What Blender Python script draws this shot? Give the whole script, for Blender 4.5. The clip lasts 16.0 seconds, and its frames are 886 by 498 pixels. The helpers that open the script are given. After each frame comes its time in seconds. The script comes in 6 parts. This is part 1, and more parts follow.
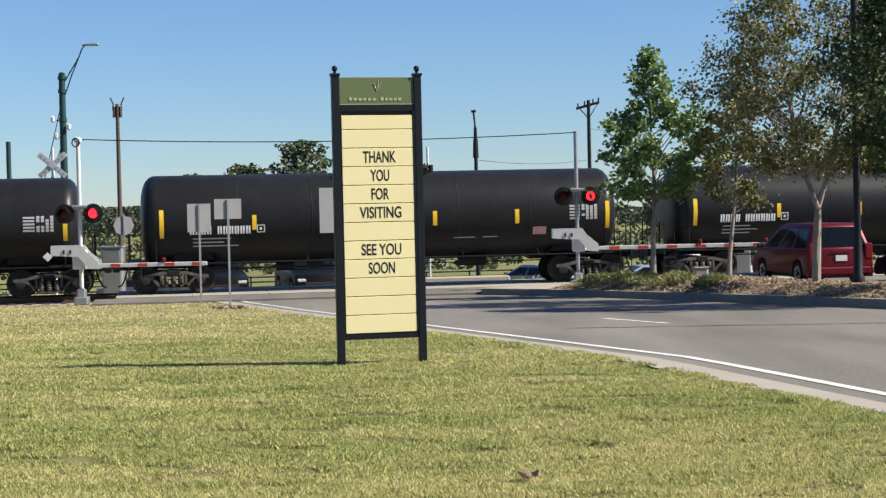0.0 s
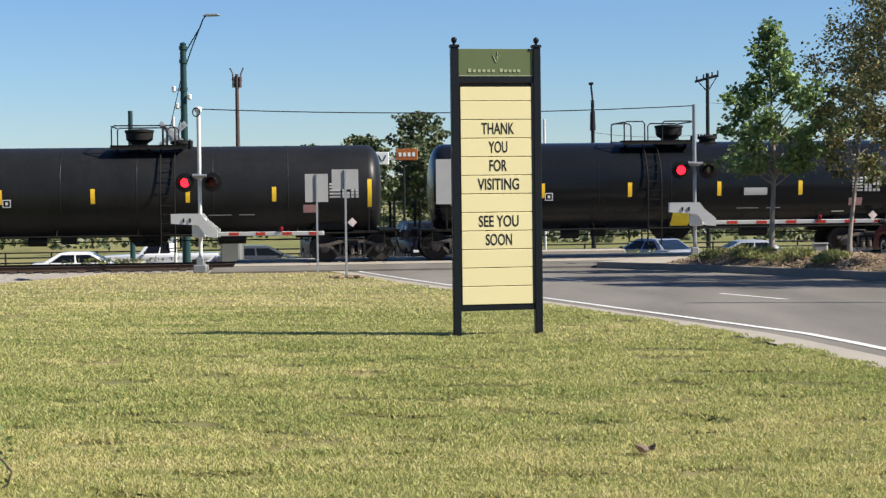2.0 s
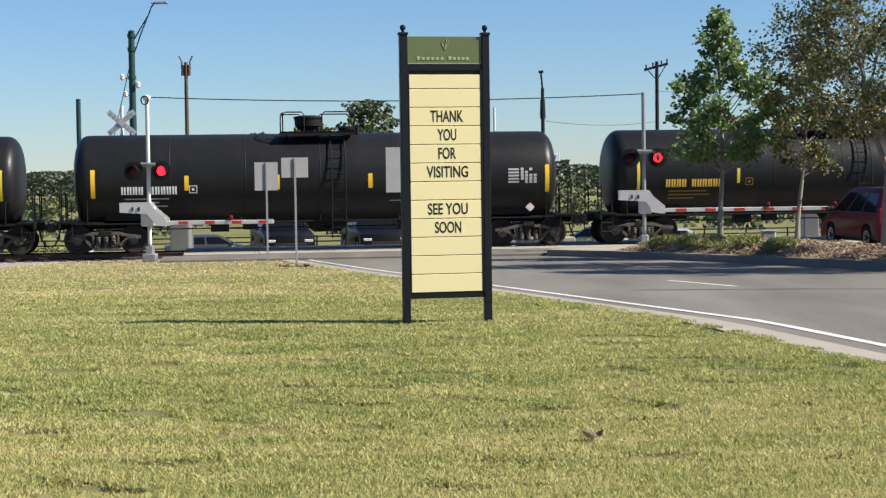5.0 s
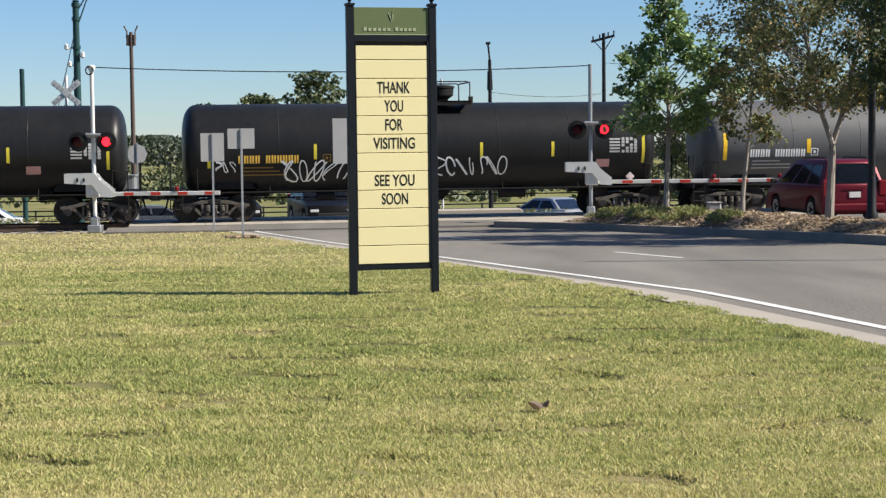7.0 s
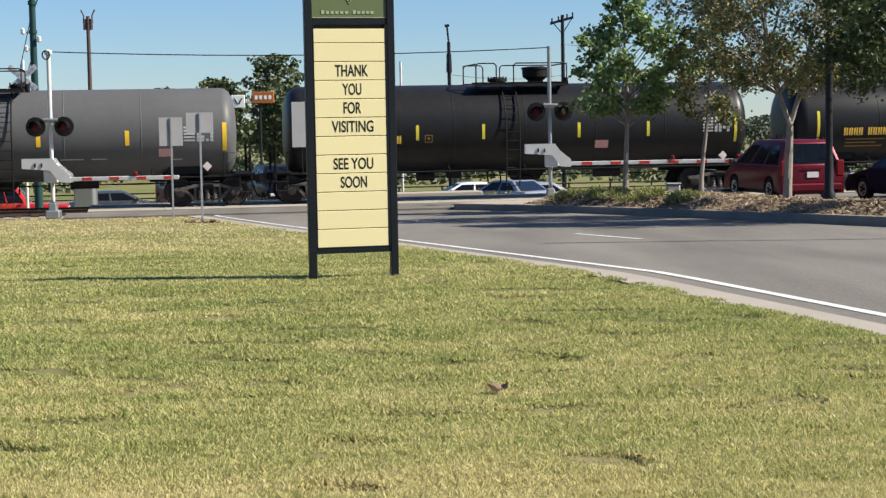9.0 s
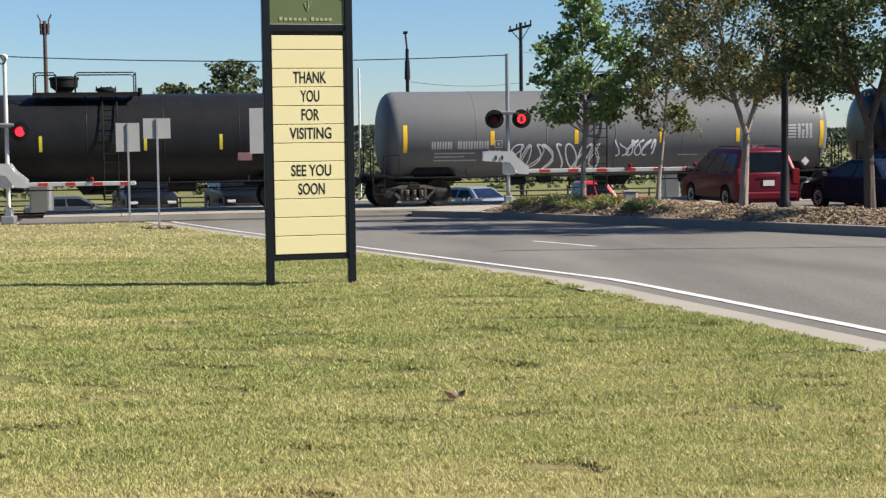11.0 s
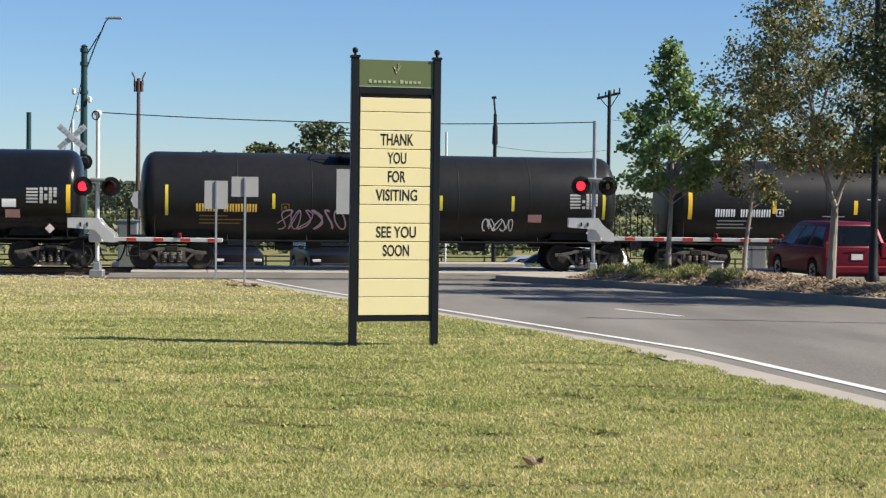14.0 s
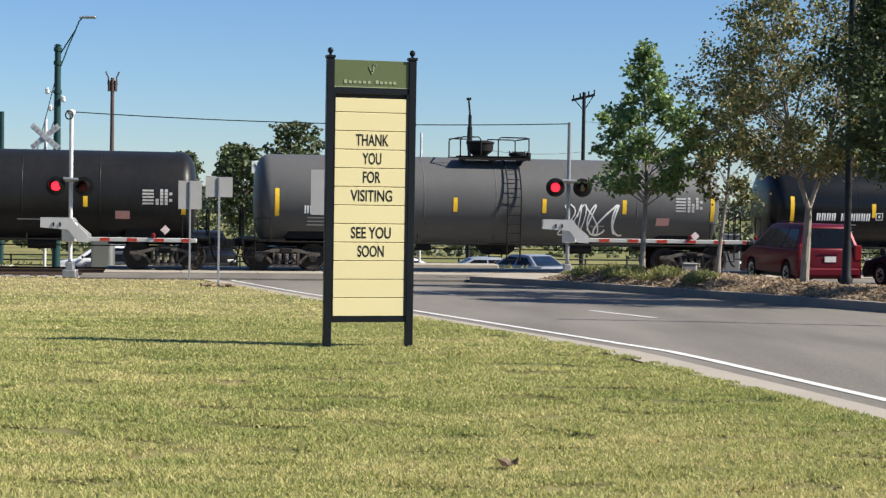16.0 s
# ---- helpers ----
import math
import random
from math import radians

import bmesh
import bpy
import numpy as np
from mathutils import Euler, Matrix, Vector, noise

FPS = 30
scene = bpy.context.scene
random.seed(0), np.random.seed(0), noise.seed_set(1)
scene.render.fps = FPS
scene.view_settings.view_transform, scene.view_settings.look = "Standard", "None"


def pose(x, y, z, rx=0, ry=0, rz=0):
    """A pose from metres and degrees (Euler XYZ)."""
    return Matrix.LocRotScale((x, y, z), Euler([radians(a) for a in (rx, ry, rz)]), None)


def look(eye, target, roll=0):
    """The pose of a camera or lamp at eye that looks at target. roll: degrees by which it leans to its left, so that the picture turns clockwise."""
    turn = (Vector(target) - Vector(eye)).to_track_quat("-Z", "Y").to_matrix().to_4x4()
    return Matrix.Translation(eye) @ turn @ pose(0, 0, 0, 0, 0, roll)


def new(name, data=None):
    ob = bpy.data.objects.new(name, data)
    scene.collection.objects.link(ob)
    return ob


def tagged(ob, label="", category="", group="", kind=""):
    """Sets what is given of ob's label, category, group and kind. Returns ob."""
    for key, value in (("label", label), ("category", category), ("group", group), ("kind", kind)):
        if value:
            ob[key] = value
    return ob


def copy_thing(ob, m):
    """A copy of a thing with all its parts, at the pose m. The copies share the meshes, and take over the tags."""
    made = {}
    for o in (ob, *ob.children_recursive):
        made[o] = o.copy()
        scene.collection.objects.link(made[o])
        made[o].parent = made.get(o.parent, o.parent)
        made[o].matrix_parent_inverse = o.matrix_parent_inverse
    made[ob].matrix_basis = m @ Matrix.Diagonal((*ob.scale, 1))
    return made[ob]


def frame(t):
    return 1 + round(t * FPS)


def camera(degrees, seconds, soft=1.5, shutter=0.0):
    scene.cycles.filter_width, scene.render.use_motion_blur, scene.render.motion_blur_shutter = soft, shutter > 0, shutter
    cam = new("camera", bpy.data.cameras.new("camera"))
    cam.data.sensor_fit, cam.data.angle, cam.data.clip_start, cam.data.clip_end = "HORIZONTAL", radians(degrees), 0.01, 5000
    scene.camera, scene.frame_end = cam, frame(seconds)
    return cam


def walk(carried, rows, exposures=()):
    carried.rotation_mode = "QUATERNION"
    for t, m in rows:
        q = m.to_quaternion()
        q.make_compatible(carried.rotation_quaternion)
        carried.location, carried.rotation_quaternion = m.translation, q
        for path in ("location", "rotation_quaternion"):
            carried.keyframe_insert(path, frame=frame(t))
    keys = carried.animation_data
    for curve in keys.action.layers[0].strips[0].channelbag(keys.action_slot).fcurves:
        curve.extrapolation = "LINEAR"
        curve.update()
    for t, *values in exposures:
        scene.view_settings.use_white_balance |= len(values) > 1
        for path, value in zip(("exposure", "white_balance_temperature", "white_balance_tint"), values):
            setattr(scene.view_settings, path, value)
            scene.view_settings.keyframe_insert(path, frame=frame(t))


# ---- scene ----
cam = camera(29.30, 16.0, soft=1.35)
PATH = [
    (0, -0.018, 0.022, 1.604, 88.725, 1.282, -0.618),
    (0.5, -0.027, 0.007, 1.601, 88.493, 1.154, 0.156),
    (1, -0.031, 0.013, 1.597, 88.244, 0.991, 1.125),
    (1.5, -0.042, 0.011, 1.600, 87.975, 0.797, 2.211),
    (2, -0.044, 0.012, 1.601, 87.849, 0.694, 3.279),
    (2.5, -0.042, 0.000, 1.603, 87.834, 0.678, 4.073),
    (3, -0.040, -0.016, 1.608, 87.918, 0.672, 4.296),
    (3.5, -0.042, -0.011, 1.597, 87.947, 0.637, 3.950),
    (4, -0.038, -0.003, 1.598, 87.822, 0.611, 3.161),
    (4.5, -0.028, 0.006, 1.593, 87.624, 0.714, 2.302),
    (7, -0.022, 0.004, 1.595, 86.447, 0.660, -0.170),
    (7.5, -0.015, -0.014, 1.594, 86.063, 0.704, -0.657),
    (8, -0.011, -0.004, 1.591, 85.809, 0.794, -1.049),
    (8.5, -0.008, -0.013, 1.600, 85.741, 0.877, -1.267),
    (9, -0.006, -0.011, 1.596, 85.844, 1.015, -1.520),
    (9.5, -0.008, -0.004, 1.602, 85.975, 0.976, -1.908),
    (11.8, 0.002, -0.033, 1.599, 86.136, 0.707, -3.121),
    (12, 0.010, -0.009, 1.598, 86.383, 0.632, -2.869),
    (12.5, 0.018, -0.025, 1.601, 87.136, 0.273, -2.107),
    (13, 0.010, 0.015, 1.602, 87.865, -0.150, -1.194),
    (13.5, 0.011, -0.004, 1.602, 88.216, -0.481, -0.418),
    (14, 0.002, -0.010, 1.599, 88.226, -0.691, -0.025),
    (14.5, 0.000, 0.000, 1.600, 88.053, -0.700, 0.024),
    (15, 0.003, -0.003, 1.598, 87.949, -0.746, -0.121),
    (15.5, -0.004, 0.012, 1.595, 88.014, -0.885, -0.399),
    (16, -0.005, 0.022, 1.595, 88.278, -0.897, -0.891),
]
walk(cam, [(r[0], pose(*r[1:])) for r in PATH])
scene.view_settings.exposure = 1.0

# ---- world and sun ----
SUN_TO = Vector((-3.76, 0.66, -3.28)).normalized()
world = bpy.data.worlds.new("world")
scene.world = world
world.use_nodes = True
wn = world.node_tree
sky = wn.nodes.new("ShaderNodeTexSky")
sky.sky_type, sky.sun_disc = "NISHITA", False
sky.sun_elevation = math.asin(-SUN_TO.z)
sky.sun_rotation = math.atan2(-SUN_TO.x, -SUN_TO.y)
sky.altitude, sky.air_density, sky.dust_density, sky.ozone_density = 0, 1.0, 0.0, 6.0
tint = wn.nodes.new("ShaderNodeMix")
tint.data_type, tint.blend_type = "RGBA", "MULTIPLY"
tint.inputs["Factor"].default_value = 1.0
tint.inputs["B"].default_value = (0.845, 0.965, 1.14, 1)
wn.links.new(sky.outputs[0], tint.inputs["A"])
wn.links.new(tint.outputs["Result"], wn.nodes["Background"].inputs["Color"])
wn.nodes["Background"].inputs["Strength"].default_value = 0.0535
sun = new("sun", bpy.data.lights.new("sun", "SUN"))
sun.data.energy, sun.data.angle, sun.data.color = 5.0, radians(0.53), (1.0, 0.93, 0.82)
sun.matrix_world = look((0, 0, 30), Vector((0, 0, 30)) + SUN_TO)


# ---- materials ----
def mk(name, base, rough=0.6, metal=0.0, other=None, scale=6.0, amount=0.5, fine=60.0, bump=0.0, coat=0.0, emit=None, spec=0.25,
       per_object=0.0, stretch=(1, 1, 1)):
    """A surface with two scales of colour change and fine relief."""
    m = bpy.data.materials.new(name)
    m.use_nodes = True
    nt = m.node_tree
    b = nt.nodes["Principled BSDF"]
    b.inputs["Roughness"].default_value, b.inputs["Metallic"].default_value = rough, metal
    b.inputs["Specular IOR Level"].default_value = spec
    b.inputs["Coat Weight"].default_value = coat
    b.inputs["Coat Roughness"].default_value = 0.08
    other = other or tuple(c * 0.72 for c in base)
    co = nt.nodes.new("ShaderNodeTexCoord")
    mp = nt.nodes.new("ShaderNodeMapping")
    mp.inputs["Scale"].default_value = stretch
    nt.links.new(co.outputs["Object"], mp.inputs["Vector"])
    big, small = nt.nodes.new("ShaderNodeTexNoise"), nt.nodes.new("ShaderNodeTexNoise")
    big.inputs["Scale"].default_value, small.inputs["Scale"].default_value = scale, fine
    big.inputs["Detail"].default_value = 5
    small.inputs["Detail"].default_value = 3
    for n in (big, small):
        nt.links.new(mp.outputs[0], n.inputs["Vector"])
    mul = nt.nodes.new("ShaderNodeMath")
    mul.operation = "MULTIPLY_ADD"
    nt.links.new(small.outputs[0], mul.inputs[0])
    mul.inputs[1].default_value = 0.6
    nt.links.new(big.outputs[0], mul.inputs[2])
    rng = nt.nodes.new("ShaderNodeMapRange")
    rng.inputs["From Min"].default_value, rng.inputs["From Max"].default_value = 0.55, 1.05
    rng.inputs["To Max"].default_value = amount
    nt.links.new(mul.outputs[0], rng.inputs["Value"])
    mix = nt.nodes.new("ShaderNodeMix")
    mix.data_type = "RGBA"
    mix.inputs["A"].default_value, mix.inputs["B"].default_value = (*base, 1), (*other, 1)
    nt.links.new(rng.outputs[0], mix.inputs["Factor"])
    out = mix.outputs["Result"]
    if per_object:
        info = nt.nodes.new("ShaderNodeObjectInfo")
        r2 = nt.nodes.new("ShaderNodeMapRange")
        r2.inputs["To Min"].default_value, r2.inputs["To Max"].default_value = 1 - per_object, 1 + per_object
        nt.links.new(info.outputs["Random"], r2.inputs["Value"])
        hsv = nt.nodes.new("ShaderNodeHueSaturation")
        nt.links.new(r2.outputs[0], hsv.inputs["Value"])
        nt.links.new(out, hsv.inputs["Color"])
        out = hsv.outputs[0]
    nt.links.new(out, b.inputs["Base Color"])
    if bump:
        bp = nt.nodes.new("ShaderNodeBump")
        bp.inputs["Strength"].default_value, bp.inputs["Distance"].default_value = bump, 0.02
        nt.links.new(small.outputs[0], bp.inputs["Height"])
        nt.links.new(bp.outputs[0], b.inputs["Normal"])
    if emit:
        b.inputs["Emission Color"].default_value, b.inputs["Emission Strength"].default_value = (*emit[:3], 1), emit[3]
    return m


def leafy(name, dark, light, gold=None, trans=0.25):
    """Leaves or blades: colour by island, some light passing through."""
    m = bpy.data.materials.new(name)
    m.use_nodes = True
    nt = m.node_tree
    b = nt.nodes["Principled BSDF"]
    b.inputs["Roughness"].default_value = 0.55
    b.inputs["Specular IOR Level"].default_value = 0.35
    geo = nt.nodes.new("ShaderNodeNewGeometry")
    ramp = nt.nodes.new("ShaderNodeValToRGB")
    ramp.color_ramp.elements[0].color, ramp.color_ramp.elements[1].color = (*dark, 1), (*light, 1)
    if gold:
        e = ramp.color_ramp.elements.new(0.72)
        e.color = (*light, 1)
        ramp.color_ramp.elements[2].color = (*gold, 1)
    nt.links.new(geo.outputs["Random Per Island"], ramp.inputs[0])
    nt.links.new(ramp.outputs[0], b.inputs["Base Color"])
    tr = nt.nodes.new("ShaderNodeBsdfTranslucent")
    nt.links.new(ramp.outputs[0], tr.inputs["Color"])
    mx = nt.nodes.new("ShaderNodeMixShader")
    mx.inputs[0].default_value = trans
    nt.links.new(b.outputs[0], mx.inputs[1])
    nt.links.new(tr.outputs[0], mx.inputs[2])
    nt.links.new(mx.outputs[0], nt.nodes["Material Output"].inputs["Surface"])
    return m


def turf(name, greens, tans, blade=False):
    """Mown grass: green and straw patches in world space; blades vary one by one."""
    m = bpy.data.materials.new(name)
    m.use_nodes = True
    nt = m.node_tree
    b = nt.nodes["Principled BSDF"]
    b.inputs["Roughness"].default_value = 0.8
    b.inputs["Specular IOR Level"].default_value = 0.2
    geo = nt.nodes.new("ShaderNodeNewGeometry")
    acc = None
    for scale, weight in ((0.16, 0.50), (0.8, 0.48), (3.5, 0.30)):
        n = nt.nodes.new("ShaderNodeTexNoise")
        n.inputs["Scale"].default_value, n.inputs["Detail"].default_value = scale, 4
        mp = nt.nodes.new("ShaderNodeMapping")
        mp.inputs["Scale"].default_value = (0.6, 1.5, 1.0)
        nt.links.new(geo.outputs["Position"], mp.inputs["Vector"])
        nt.links.new(mp.outputs[0], n.inputs["Vector"])
        mm = nt.nodes.new("ShaderNodeMath")
        mm.operation = "MULTIPLY_ADD"
        nt.links.new(n.outputs[0], mm.inputs[0])
        mm.inputs[1].default_value = weight
        if acc:
            nt.links.new(acc.outputs[0], mm.inputs[2])
        else:
            mm.inputs[2].default_value = 0
        acc = mm
    if blade:
        mm = nt.nodes.new("ShaderNodeMath")
        mm.operation = "MULTIPLY_ADD"
        nt.links.new(geo.outputs["Random Per Island"], mm.inputs[0])
        mm.inputs[1].default_value = 0.36
        nt.links.new(acc.outputs[0], mm.inputs[2])
        acc = mm
        lo, hi = 0.52, 1.04
    else:
        lo, hi = 0.42, 0.78
    # the far crest has dried to straw
    sep = nt.nodes.new("ShaderNodeSeparateXYZ")
    nt.links.new(geo.outputs["Position"], sep.inputs[0])
    dry = nt.nodes.new("ShaderNodeMapRange")
    dry.inputs["From Min"].default_value, dry.inputs["From Max"].default_value = 15.0, 52.0
    dry.inputs["To Min"].default_value, dry.inputs["To Max"].default_value = -0.08, 0.20
    nt.links.new(sep.outputs["Y"], dry.inputs["Value"])
    # so has the turf near the viewer's feet
    close = nt.nodes.new("ShaderNodeMapRange")
    close.inputs["From Min"].default_value, close.inputs["From Max"].default_value = 7.5, 14.0
    close.inputs["To Min"].default_value, close.inputs["To Max"].default_value = 0.14, 0.0
    nt.links.new(sep.outputs["Y"], close.inputs["Value"])
    both = nt.nodes.new("ShaderNodeMath")
    nt.links.new(dry.outputs[0], both.inputs[0])
    nt.links.new(close.outputs[0], both.inputs[1])
    ad = nt.nodes.new("ShaderNodeMath")
    nt.links.new(acc.outputs[0], ad.inputs[0])
    nt.links.new(both.outputs[0], ad.inputs[1])
    rng = nt.nodes.new("ShaderNodeMapRange")
    rng.inputs["From Min"].default_value, rng.inputs["From Max"].default_value = lo, hi
    nt.links.new(ad.outputs[0], rng.inputs["Value"])
    ramp = nt.nodes.new("ShaderNodeValToRGB")
    ramp.color_ramp.elements[0].color, ramp.color_ramp.elements[1].color = (*greens[0], 1), (*tans[1], 1)
    for p, c in ((0.4, greens[1]), (0.72, tans[0])):
        e = ramp.color_ramp.elements.new(p)
        e.color = (*c, 1)
    nt.links.new(rng.outputs[0], ramp.inputs[0])
    nt.links.new(ramp.outputs[0], b.inputs["Base Color"])
    if blade:
        # thin blades let the sun through
        tr = nt.nodes.new("ShaderNodeBsdfTranslucent")
        nt.links.new(ramp.outputs[0], tr.inputs["Color"])
        mx = nt.nodes.new("ShaderNodeMixShader")
        mx.inputs[0].default_value = 0.40
        nt.links.new(b.outputs[0], mx.inputs[1])
        nt.links.new(tr.outputs[0], mx.inputs[2])
        nt.links.new(mx.outputs[0], nt.nodes["Material Output"].inputs["Surface"])
    return m


def glassy(name, tint, rough=0.05):
    m = mk(name, tint, rough, 0.0, tuple(c * 0.8 for c in tint), scale=2, coat=0.25, spec=0.35)
    return m


